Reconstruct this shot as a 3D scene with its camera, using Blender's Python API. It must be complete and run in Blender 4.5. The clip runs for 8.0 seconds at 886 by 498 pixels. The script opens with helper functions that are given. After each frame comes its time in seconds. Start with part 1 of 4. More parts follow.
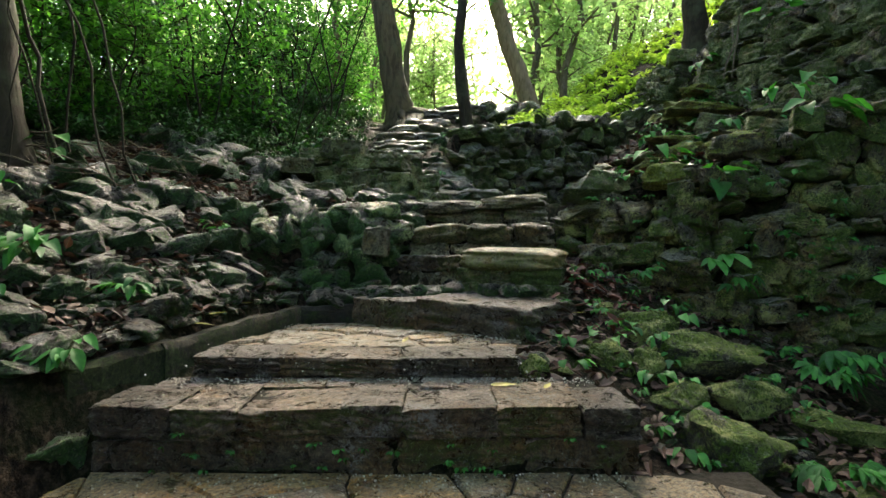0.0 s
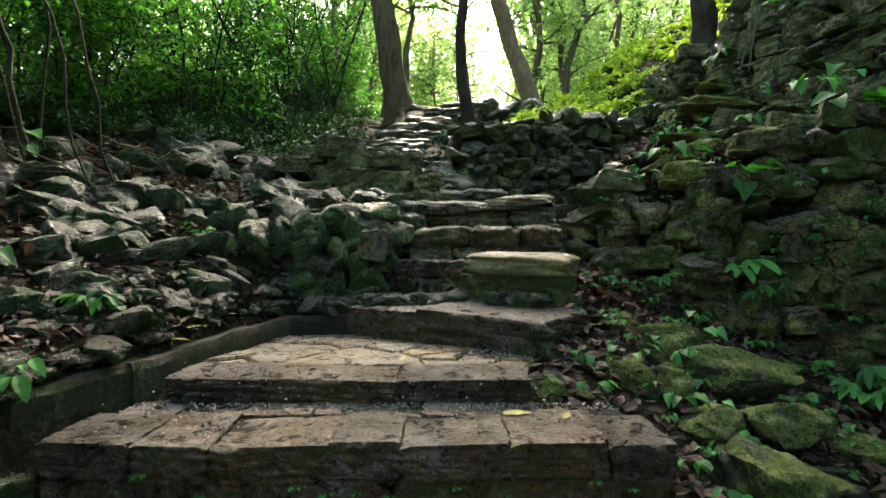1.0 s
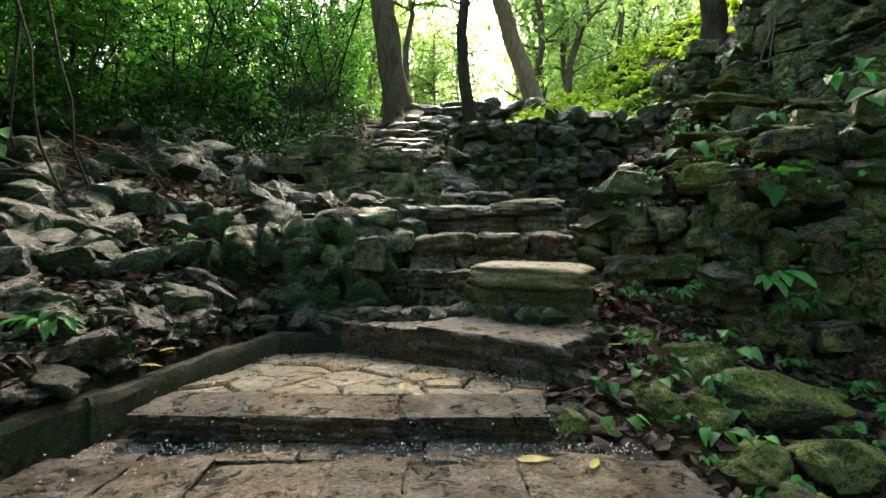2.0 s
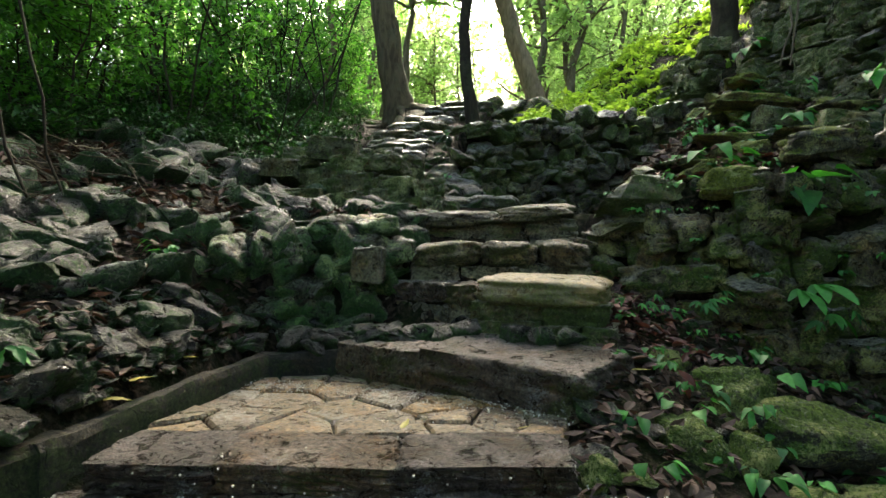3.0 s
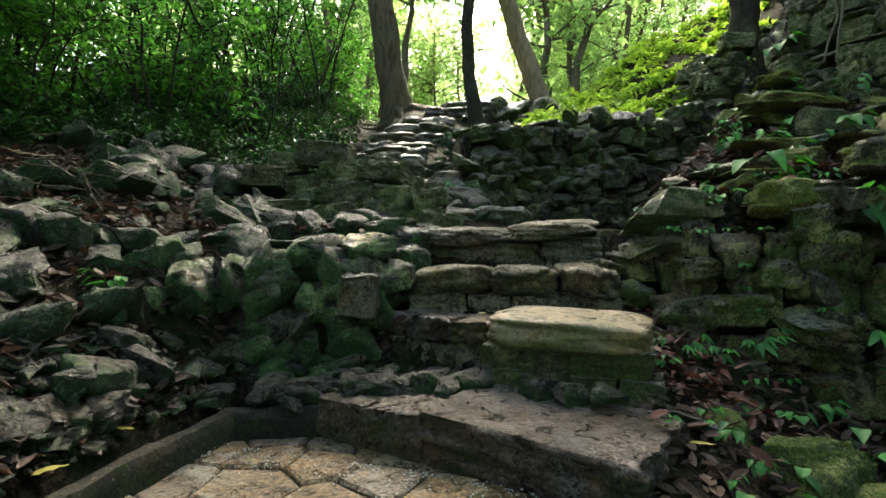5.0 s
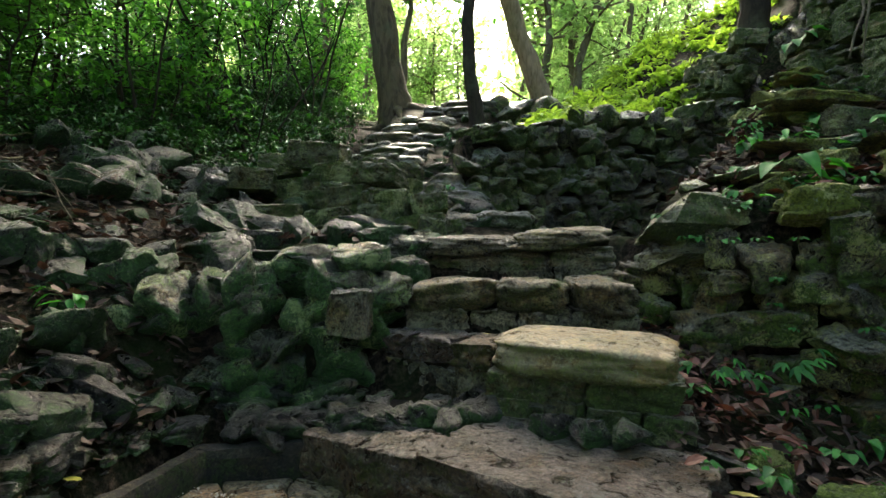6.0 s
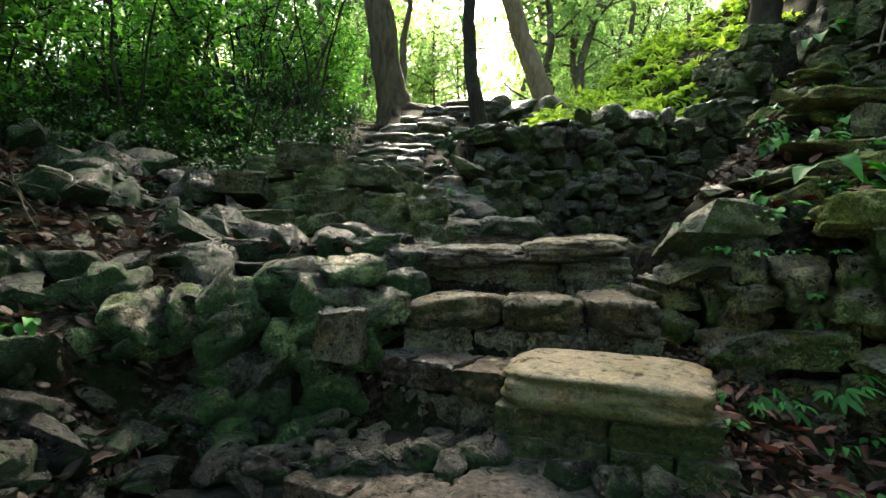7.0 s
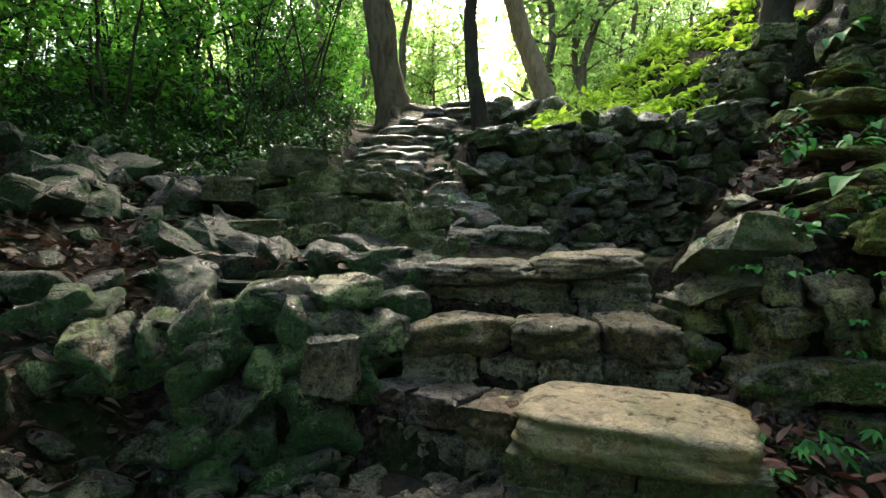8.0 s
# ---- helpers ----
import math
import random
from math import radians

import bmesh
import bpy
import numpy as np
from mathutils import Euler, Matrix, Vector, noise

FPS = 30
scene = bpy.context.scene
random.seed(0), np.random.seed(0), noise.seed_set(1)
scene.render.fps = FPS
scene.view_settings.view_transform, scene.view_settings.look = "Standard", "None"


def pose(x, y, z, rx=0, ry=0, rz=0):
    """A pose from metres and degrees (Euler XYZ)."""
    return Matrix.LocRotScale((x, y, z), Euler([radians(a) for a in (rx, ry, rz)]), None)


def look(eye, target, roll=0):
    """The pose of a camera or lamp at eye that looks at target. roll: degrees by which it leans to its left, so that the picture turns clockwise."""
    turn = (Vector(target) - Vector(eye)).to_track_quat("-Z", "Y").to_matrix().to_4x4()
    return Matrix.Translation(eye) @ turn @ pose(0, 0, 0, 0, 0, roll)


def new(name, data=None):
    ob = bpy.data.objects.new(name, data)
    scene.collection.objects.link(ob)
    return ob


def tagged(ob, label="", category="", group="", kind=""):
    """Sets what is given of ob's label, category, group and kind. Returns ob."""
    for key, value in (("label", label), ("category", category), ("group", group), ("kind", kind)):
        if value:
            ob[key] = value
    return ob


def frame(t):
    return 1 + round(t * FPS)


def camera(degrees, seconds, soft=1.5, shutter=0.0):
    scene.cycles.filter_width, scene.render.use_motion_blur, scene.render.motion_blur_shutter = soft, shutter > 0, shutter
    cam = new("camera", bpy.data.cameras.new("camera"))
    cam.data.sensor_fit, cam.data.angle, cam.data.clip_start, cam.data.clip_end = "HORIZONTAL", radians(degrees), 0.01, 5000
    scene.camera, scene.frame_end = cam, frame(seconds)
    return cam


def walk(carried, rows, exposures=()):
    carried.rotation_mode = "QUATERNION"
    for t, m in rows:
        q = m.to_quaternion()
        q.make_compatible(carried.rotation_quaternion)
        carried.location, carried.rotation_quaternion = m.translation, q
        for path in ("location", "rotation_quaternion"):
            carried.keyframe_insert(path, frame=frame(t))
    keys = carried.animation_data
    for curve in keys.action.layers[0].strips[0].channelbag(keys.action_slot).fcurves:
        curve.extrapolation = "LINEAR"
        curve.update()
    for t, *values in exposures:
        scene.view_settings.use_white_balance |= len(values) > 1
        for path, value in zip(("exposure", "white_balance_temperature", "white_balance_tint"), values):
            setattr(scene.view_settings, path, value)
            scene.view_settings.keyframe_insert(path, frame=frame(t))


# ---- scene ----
cam = camera(77.9, 8.0)
METRES, EYE, TILT, LEAN, TURN = 2.4, 0.82, 0.0, 0.0, 0.0
ROWS = [
    (0.0, 0.0, 0.0, 0.0, -0.0, 0.0, -0.0),
    (0.5, -0.0038, 0.0644, 0.0053, -0.02, -0.03, -0.01),
    (1.0, -0.0073, 0.13, 0.0154, -0.02, -0.04, -0.01),
    (1.5, -0.0115, 0.1975, 0.0282, -0.05, -0.06, -0.01),
    (3.0, -0.0276, 0.3876, 0.0706, -0.07, -0.04, -0.04),
    (3.5, -0.0327, 0.4475, 0.0858, -0.09, -0.04, -0.04),
    (4.0, -0.0356, 0.5052, 0.1023, -0.1, -0.02, -0.05),
    (4.5, -0.0376, 0.5636, 0.119, -0.12, -0.0, -0.07),
    (6.0, -0.0395, 0.7465, 0.1606, -0.18, 0.01, -0.07),
    (6.5, -0.0406, 0.8068, 0.1737, -0.2, 0.03, -0.07),
    (7.0, -0.0426, 0.8659, 0.1867, -0.22, 0.04, -0.07),
    (7.5, -0.0453, 0.9193, 0.2023, -0.24, 0.05, -0.07),
    (8.0, -0.0474, 0.9717, 0.2222, -0.26, 0.05, -0.08),
]
walk(cam, [(t, pose(0, 0, EYE, TILT, LEAN, TURN) @ pose(METRES * x, METRES * y, METRES * z, 90 + pitch, roll, yaw)) for t, x, y, z, yaw, pitch, roll in ROWS],
     exposures=[(0.0, 2.7, 6840, 11), (8.0, 2.7, 6840, 11)])

# ---- world, sun, exposure ----
SUN_EL, SUN_AZ = 40.0, 5.0
world = bpy.data.worlds.new("sky")
scene.world = world
world.use_nodes = True
wn = world.node_tree.nodes
sky = wn.new("ShaderNodeTexSky")
sky.sky_type, sky.sun_disc = "NISHITA", False
sky.sun_elevation, sky.sun_rotation = radians(SUN_EL), radians(SUN_AZ)
sky.dust_density, sky.air_density, sky.ozone_density = 4.0, 1.0, 1.0
world.node_tree.links.new(sky.outputs[0], wn["Background"].inputs[0])
wn["Background"].inputs[1].default_value = 0.115
sun = new("sun", bpy.data.lights.new("sun", "SUN"))
sun.data.energy, sun.data.angle, sun.data.color = 3.3, radians(14.0), (1.0, 0.93, 0.74)
_a, _e = radians(SUN_AZ), radians(SUN_EL)
sun.matrix_world = look((40 * math.sin(_a) * math.cos(_e), 40 * math.cos(_a) * math.cos(_e), 40 * math.sin(_e)), (0, 0, 0))
R = random.Random(7)


# ---- materials ----
def nodes(name):
    m = bpy.data.materials.new(name)
    m.use_nodes = True
    t = m.node_tree
    return m, t, t.nodes["Principled BSDF"]


def noise_tex(t, scale, detail=6.0, rough=0.6, coord=None, distort=0.0):
    n = t.nodes.new("ShaderNodeTexNoise")
    n.inputs["Scale"].default_value, n.inputs["Detail"].default_value = scale, detail
    n.inputs["Roughness"].default_value, n.inputs["Distortion"].default_value = rough, distort
    if coord is None:
        g = t.nodes.new("ShaderNodeNewGeometry")
        coord = g.outputs["Position"]
    t.links.new(coord, n.inputs["Vector"])
    return n.outputs["Fac"]


def ramp(t, fac, stops):
    n = t.nodes.new("ShaderNodeValToRGB")
    e = n.color_ramp.elements
    while len(e) < len(stops):
        e.new(0.5)
    for el, (p, c) in zip(e, stops):
        el.position, el.color = p, (*c, 1) if len(c) == 3 else c
    t.links.new(fac, n.inputs[0])
    return n.outputs[0]


def mix(t, fac, a, b, blend="MIX"):
    n = t.nodes.new("ShaderNodeMix")
    n.data_type, n.blend_type = "RGBA", blend
    for v, s in ((fac, 0), (a, 6), (b, 7)):
        if isinstance(v, (int, float)):
            n.inputs[s].default_value = v
        elif isinstance(v, tuple):
            n.inputs[s].default_value = (*v, 1)
        else:
            t.links.new(v, n.inputs[s])
    return n.outputs[2]


def maths(t, op, a, b=0.0, c=0.0):
    n = t.nodes.new("ShaderNodeMath")
    n.operation = op
    for i, v in enumerate((a, b, c)):
        if isinstance(v, (int, float)):
            n.inputs[i].default_value = v
        else:
            t.links.new(v, n.inputs[i])
    return n.outputs[0]


def bump(t, p, height, strength, dist):
    b = t.nodes.new("ShaderNodeBump")
    b.inputs["Strength"].default_value, b.inputs["Distance"].default_value = strength, dist
    t.links.new(height, b.inputs["Height"])
    t.links.new(b.outputs[0], p.inputs["Normal"])


def grey(v):
    return (v, v, v)


def stone(name, dark, light, moss, moss_amount, top=(0.33, 0.31, 0.27), rough=(0.2, 0.55), relief=0.045, up_moss=-0.2, crack_depth=0.4, crust=(0.27, 0.28, 0.12), crusted=0.5, tones=((0.55, 0.55, 0.56), (1.0, 0.97, 0.92), (1.45, 1.3, 1.06)), speckle=1.0, lichen=1.0):
    """Wet weathered limestone: mottled, cracked, with lichen flecks and patches of moss."""
    m, t, p = nodes(name)
    info = t.nodes.new("ShaderNodeObjectInfo")
    geo = t.nodes.new("ShaderNodeNewGeometry")
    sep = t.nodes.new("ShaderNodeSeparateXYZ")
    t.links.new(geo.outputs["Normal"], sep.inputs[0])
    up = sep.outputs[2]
    big = noise_tex(t, 3.2, 8, 0.62, distort=0.5)
    mid = noise_tex(t, 13, 9, 0.72, distort=0.8)
    fine = noise_tex(t, 52, 9, 0.8, distort=0.6)
    c = ramp(t, mid, [(0.38, dark), (0.5, tuple(a * .6 + b * .4 for a, b in zip(dark, light))), (0.63, light)])
    hue = ramp(t, noise_tex(t, 5.5, 4, 0.6), [(0.38, (0.95, 1.0, 1.02)), (0.5, (1, 1, 1)), (0.62, (1.25, 1.02, 0.74))])
    c = mix(t, 1.0, c, hue, "MULTIPLY")
    tone = ramp(t, info.outputs["Random"], [(0.0, tones[0]), (0.5, tones[1]), (1.0, tones[2])])
    c = mix(t, 1.0, c, tone, "MULTIPLY")
    # Upward faces go paler: wear, plus wet sky sheen put into the colour.
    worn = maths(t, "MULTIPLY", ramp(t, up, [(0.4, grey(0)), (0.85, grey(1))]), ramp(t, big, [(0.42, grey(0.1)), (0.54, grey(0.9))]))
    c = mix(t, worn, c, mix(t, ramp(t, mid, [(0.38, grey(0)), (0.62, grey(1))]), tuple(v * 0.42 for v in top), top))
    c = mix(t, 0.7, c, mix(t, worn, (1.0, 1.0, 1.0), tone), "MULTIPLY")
    c = mix(t, speckle, c, ramp(t, fine, [(0.40, grey(0.16)), (0.5, grey(0.9)), (0.60, grey(2.1))]), "MULTIPLY")
    mo = maths(t, "ADD", maths(t, "MULTIPLY", up, up_moss), big)
    mo = maths(t, "ADD", mo, maths(t, "MULTIPLY", maths(t, "SUBTRACT", info.outputs["Random"], 0.5), 0.2))
    mo = maths(t, "ADD", mo, maths(t, "MULTIPLY", maths(t, "SUBTRACT", mid, 0.5), 0.8))
    mo = maths(t, "ADD", mo, maths(t, "MULTIPLY", maths(t, "SUBTRACT", fine, 0.5), 0.5))
    mo = ramp(t, maths(t, "ADD", mo, moss_amount - 0.5), [(0.46, grey(0)), (0.58, grey(1))])
    mc = mix(t, ramp(t, fine, [(0.40, grey(0)), (0.60, grey(1))]), tuple(v * 0.25 for v in moss), tuple(v * 1.15 for v in moss))
    c = mix(t, maths(t, "MULTIPLY", mo, 0.88), c, mc)
    lich = ramp(t, noise_tex(t, 48, 7, 0.75, distort=1.0), [(0.59, grey(0)), (0.62, grey(0.85))])
    c = mix(t, maths(t, "MULTIPLY", lich, lichen), c, mix(t, big, (0.34, 0.36, 0.26), (0.26, 0.28, 0.16)))
    cr = maths(t, "ADD", noise_tex(t, 70, 9, 0.8, distort=0.5), maths(t, "MULTIPLY", maths(t, "SUBTRACT", noise_tex(t, 4.5, 5, 0.6), 0.5), 0.9))
    cr = ramp(t, maths(t, "ADD", cr, crusted - 0.5), [(0.53, grey(0)), (0.57, grey(0.9))])
    c = mix(t, cr, c, mix(t, fine, tuple(v * 0.6 for v in crust), tuple(v * 1.3 for v in crust)))
    warp = t.nodes.new("ShaderNodeVectorMath")
    warp.operation = "ADD"
    wob = t.nodes.new("ShaderNodeTexNoise")
    wob.inputs["Scale"].default_value, wob.inputs["Detail"].default_value = 6.0, 5.0
    t.links.new(geo.outputs["Position"], wob.inputs["Vector"])
    sc = t.nodes.new("ShaderNodeVectorMath")
    sc.operation = "SCALE"
    sc.inputs["Scale"].default_value = 0.35
    t.links.new(wob.outputs["Color"], sc.inputs[0])
    t.links.new(geo.outputs["Position"], warp.inputs[0])
    t.links.new(sc.outputs[0], warp.inputs[1])
    vor = t.nodes.new("ShaderNodeTexVoronoi")
    vor.feature = "DISTANCE_TO_EDGE"
    vor.inputs["Scale"].default_value = 4.5
    t.links.new(warp.outputs[0], vor.inputs["Vector"])
    crack = ramp(t, vor.outputs["Distance"], [(0.0, grey(0.1)), (0.02, grey(1))])
    c = mix(t, crack_depth, c, crack, "MULTIPLY")
    t.links.new(c, p.inputs["Base Color"])
    wet = maths(t, "ADD", maths(t, "MULTIPLY", ramp(t, mid, [(0.38, grey(0)), (0.62, grey(1))]), rough[1] - rough[0]), rough[0])
    t.links.new(maths(t, "ADD", wet, maths(t, "MULTIPLY", mo, 0.25)), p.inputs["Roughness"])
    h = maths(t, "ADD", mid, maths(t, "MULTIPLY", fine, 0.55))
    h = maths(t, "ADD", h, maths(t, "MULTIPLY", crack, 0.25))
    bump(t, p, h, 1.0, relief)
    p.inputs["Specular IOR Level"].default_value = 0.42
    return m


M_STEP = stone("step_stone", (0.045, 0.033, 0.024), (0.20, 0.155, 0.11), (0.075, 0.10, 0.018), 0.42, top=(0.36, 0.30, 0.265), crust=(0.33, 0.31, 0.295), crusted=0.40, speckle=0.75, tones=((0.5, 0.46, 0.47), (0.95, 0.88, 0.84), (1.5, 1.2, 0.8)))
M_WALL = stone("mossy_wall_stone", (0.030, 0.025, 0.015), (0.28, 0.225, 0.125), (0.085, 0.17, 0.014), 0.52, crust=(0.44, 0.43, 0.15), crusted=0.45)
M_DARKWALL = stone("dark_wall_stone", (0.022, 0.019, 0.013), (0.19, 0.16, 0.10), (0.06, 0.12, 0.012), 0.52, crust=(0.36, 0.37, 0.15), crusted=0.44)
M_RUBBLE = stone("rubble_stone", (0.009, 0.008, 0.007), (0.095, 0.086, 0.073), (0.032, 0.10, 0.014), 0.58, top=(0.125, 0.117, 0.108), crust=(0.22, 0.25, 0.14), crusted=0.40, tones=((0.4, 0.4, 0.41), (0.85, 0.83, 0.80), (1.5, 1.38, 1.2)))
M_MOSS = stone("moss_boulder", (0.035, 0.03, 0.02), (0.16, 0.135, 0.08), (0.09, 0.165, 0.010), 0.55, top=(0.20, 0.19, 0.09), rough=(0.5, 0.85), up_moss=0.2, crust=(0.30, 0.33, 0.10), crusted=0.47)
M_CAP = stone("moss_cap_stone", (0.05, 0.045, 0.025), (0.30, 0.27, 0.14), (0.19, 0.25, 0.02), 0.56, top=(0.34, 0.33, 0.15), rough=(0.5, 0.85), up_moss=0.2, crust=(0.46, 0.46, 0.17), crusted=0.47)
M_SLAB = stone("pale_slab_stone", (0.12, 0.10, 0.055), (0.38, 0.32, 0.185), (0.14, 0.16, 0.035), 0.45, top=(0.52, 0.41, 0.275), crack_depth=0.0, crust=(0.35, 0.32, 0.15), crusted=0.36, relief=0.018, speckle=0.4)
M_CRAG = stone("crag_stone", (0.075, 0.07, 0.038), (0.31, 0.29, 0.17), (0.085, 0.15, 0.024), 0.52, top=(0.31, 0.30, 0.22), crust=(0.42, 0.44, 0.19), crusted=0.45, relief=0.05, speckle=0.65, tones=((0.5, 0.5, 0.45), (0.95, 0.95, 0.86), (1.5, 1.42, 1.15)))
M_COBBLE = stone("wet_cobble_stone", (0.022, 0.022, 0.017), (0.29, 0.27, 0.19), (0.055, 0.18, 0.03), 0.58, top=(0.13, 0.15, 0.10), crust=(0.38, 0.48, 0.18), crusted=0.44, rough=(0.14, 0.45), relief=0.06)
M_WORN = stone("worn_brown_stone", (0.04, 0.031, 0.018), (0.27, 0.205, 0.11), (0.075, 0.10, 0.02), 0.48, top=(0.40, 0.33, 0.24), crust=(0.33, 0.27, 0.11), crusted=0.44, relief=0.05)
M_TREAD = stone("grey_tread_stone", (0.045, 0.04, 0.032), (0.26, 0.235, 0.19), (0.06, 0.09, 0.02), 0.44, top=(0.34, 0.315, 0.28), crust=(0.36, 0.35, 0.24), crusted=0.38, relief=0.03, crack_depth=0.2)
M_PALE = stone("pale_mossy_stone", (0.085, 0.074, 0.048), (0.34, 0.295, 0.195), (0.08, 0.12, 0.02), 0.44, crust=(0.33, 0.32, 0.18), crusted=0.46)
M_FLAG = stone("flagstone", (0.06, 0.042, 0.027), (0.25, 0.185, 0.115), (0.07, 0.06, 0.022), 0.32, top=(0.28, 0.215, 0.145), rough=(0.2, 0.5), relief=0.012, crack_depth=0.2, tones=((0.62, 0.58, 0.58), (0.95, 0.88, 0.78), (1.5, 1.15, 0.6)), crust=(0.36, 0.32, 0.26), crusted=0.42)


def soil_material():
    m, t, p = nodes("forest_soil")
    a, b, f = noise_tex(t, 2.2, 8), noise_tex(t, 25, 6, 0.7), noise_tex(t, 120, 4)
    c = ramp(t, b, [(0.40, (0.007, 0.0055, 0.004)), (0.5, (0.028, 0.020, 0.014)), (0.62, (0.10, 0.07, 0.048))])
    c = mix(t, ramp(t, a, [(0.45, grey(0)), (0.65, grey(0.7))]), c, mix(t, f, (0.015, 0.03, 0.008), (0.05, 0.075, 0.02)))
    t.links.new(c, p.inputs["Base Color"])
    p.inputs["Roughness"].default_value = 0.85
    p.inputs["Specular IOR Level"].default_value = 0.1
    bump(t, p, maths(t, "ADD", b, maths(t, "MULTIPLY", f, 0.5)), 1.0, 0.09)
    return m


def mortar_material():
    m, t, p = nodes("old_mortar")
    b = noise_tex(t, 30, 7, 0.7)
    t.links.new(ramp(t, b, [(0.3, (0.012, 0.010, 0.008)), (0.7, (0.055, 0.048, 0.038))]), p.inputs["Base Color"])
    p.inputs["Roughness"].default_value = 0.85
    p.inputs["Specular IOR Level"].default_value = 0.1
    bump(t, p, b, 1.0, 0.02)
    return m


def bark(name, dark, light, scale=9.0):
    m, t, p = nodes(name)
    tc = t.nodes.new("ShaderNodeNewGeometry")
    mp = t.nodes.new("ShaderNodeMapping")
    mp.inputs["Scale"].default_value = (1, 1, 0.25)
    t.links.new(tc.outputs["Position"], mp.inputs["Vector"])
    n = noise_tex(t, scale, 8, 0.7, mp.outputs[0], 0.8)
    l = noise_tex(t, 2.0, 6, 0.7)
    c = ramp(t, n, [(0.3, dark), (0.7, light)])
    c = mix(t, ramp(t, l, [(0.5, grey(0)), (0.7, grey(0.6))]), c, (0.10, 0.11, 0.06))
    t.links.new(c, p.inputs["Base Color"])
    p.inputs["Roughness"].default_value = 0.85
    p.inputs["Specular IOR Level"].default_value = 0.15
    bump(t, p, n, 0.9, 0.03)
    return m


def leaf_material(name, low, high, glow, gloss=0.35, through_light=0.45):
    """Leaf: glossy face over a translucent blade, each leaf of its own tone."""
    m, t, p = nodes(name)
    geo = t.nodes.new("ShaderNodeNewGeometry")
    info = t.nodes.new("ShaderNodeObjectInfo")
    r = maths(t, "FRACT", maths(t, "ADD", geo.outputs["Random Per Island"], info.outputs["Random"]))
    c = ramp(t, r, [(0.0, low), (0.75, high), (1.0, tuple(min(1, v * 1.35) for v in high))])
    c = mix(t, 1.0, c, ramp(t, noise_tex(t, 30, 4), [(0.3, grey(0.7)), (0.7, grey(1.15))]), "MULTIPLY")
    t.links.new(c, p.inputs["Base Color"])
    p.inputs["Roughness"].default_value = gloss
    p.inputs["Specular IOR Level"].default_value = 0.35
    tr = t.nodes.new("ShaderNodeBsdfTranslucent")
    t.links.new(mix(t, 1.0, c, glow, "MULTIPLY"), tr.inputs["Color"])
    ms = t.nodes.new("ShaderNodeMixShader")
    ms.inputs[0].default_value = through_light
    t.links.new(p.outputs[0], ms.inputs[1])
    t.links.new(tr.outputs[0], ms.inputs[2])
    t.links.new(ms.outputs[0], t.nodes["Material Output"].inputs[0])
    return m


M_KERB = stone("kerb_mortar", (0.009, 0.008, 0.005), (0.042, 0.036, 0.024), (0.022, 0.042, 0.008), 0.56, top=(0.045, 0.04, 0.028), rough=(0.78, 0.98), lichen=0.15, relief=0.015, crusted=0.3)
M_SOIL, M_MORTAR = soil_material(), mortar_material()
M_BARK = bark("grey_bark", (0.05, 0.042, 0.028), (0.24, 0.20, 0.13))
M_BARK_DARK = bark("dark_bark", (0.010, 0.008, 0.006), (0.055, 0.042, 0.028))
M_BARK_BROWN = bark("brown_bark", (0.028, 0.021, 0.012), (0.15, 0.112, 0.062))
M_BARK_TAN = bark("tan_bark", (0.12, 0.09, 0.05), (0.36, 0.27, 0.16))
M_LEAF = leaf_material("shrub_leaf", (0.012, 0.052, 0.017), (0.085, 0.22, 0.044), (1.8, 2.1, 0.9), 0.32, 0.5)
M_LEAF_DARK = leaf_material("undergrowth_leaf", (0.012, 0.04, 0.012), (0.035, 0.10, 0.022), (1.4, 1.8, 0.8), 0.3, 0.3)
# Sunlight on the slope herbs is put into this raised leaf colour.
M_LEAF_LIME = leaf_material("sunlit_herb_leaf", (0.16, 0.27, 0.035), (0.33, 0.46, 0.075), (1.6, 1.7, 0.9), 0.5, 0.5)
# Haze over the far trees is put into this pale leaf colour.
M_LEAF_HAZE = leaf_material("haze_pale_leaf", (0.15, 0.25, 0.09), (0.34, 0.46, 0.24), (1.7, 1.8, 1.1), 0.5, 0.65)
M_HERB = leaf_material("herb_leaf", (0.022, 0.11, 0.028), (0.06, 0.24, 0.045), (1.4, 1.7, 0.7), 0.62, 0.3)
M_DEAD = leaf_material("dead_leaf", (0.022, 0.013, 0.009), (0.10, 0.058, 0.04), (1.2, 1.0, 0.8), 0.7, 0.1)
M_YELLOW = leaf_material("yellow_leaf", (0.24, 0.21, 0.03), (0.36, 0.31, 0.06), (1.0, 1.0, 0.8), 0.55, 0.15)
M_TWIG = bark("dry_twig", (0.06, 0.045, 0.03), (0.25, 0.2, 0.14), 30)


# ---- shape helpers ----
def mesh_of(name, bm, material, smooth=False):
    me = bpy.data.meshes.new(name)
    for e in bm.edges:
        e.smooth = e.calc_face_angle(0) < 0.55
    bm.to_mesh(me)
    bm.free()
    me.materials.append(material)
    if smooth:
        me.polygons.foreach_set("use_smooth", [True] * len(me.polygons))
    return me


def mesh_from(name, verts, faces, material, smooth=False):
    me = bpy.data.meshes.new(name)
    me.from_pydata(verts, [], faces)
    me.materials.append(material)
    if smooth:
        me.polygons.foreach_set("use_smooth", [True] * len(me.polygons))
    me.update()
    return me


def part(name, data, parent, m=None, label=""):
    ob = new(name, data)
    ob.parent = parent
    if m is not None:
        ob.matrix_basis = m
    if label:
        ob["label"] = label
    return ob


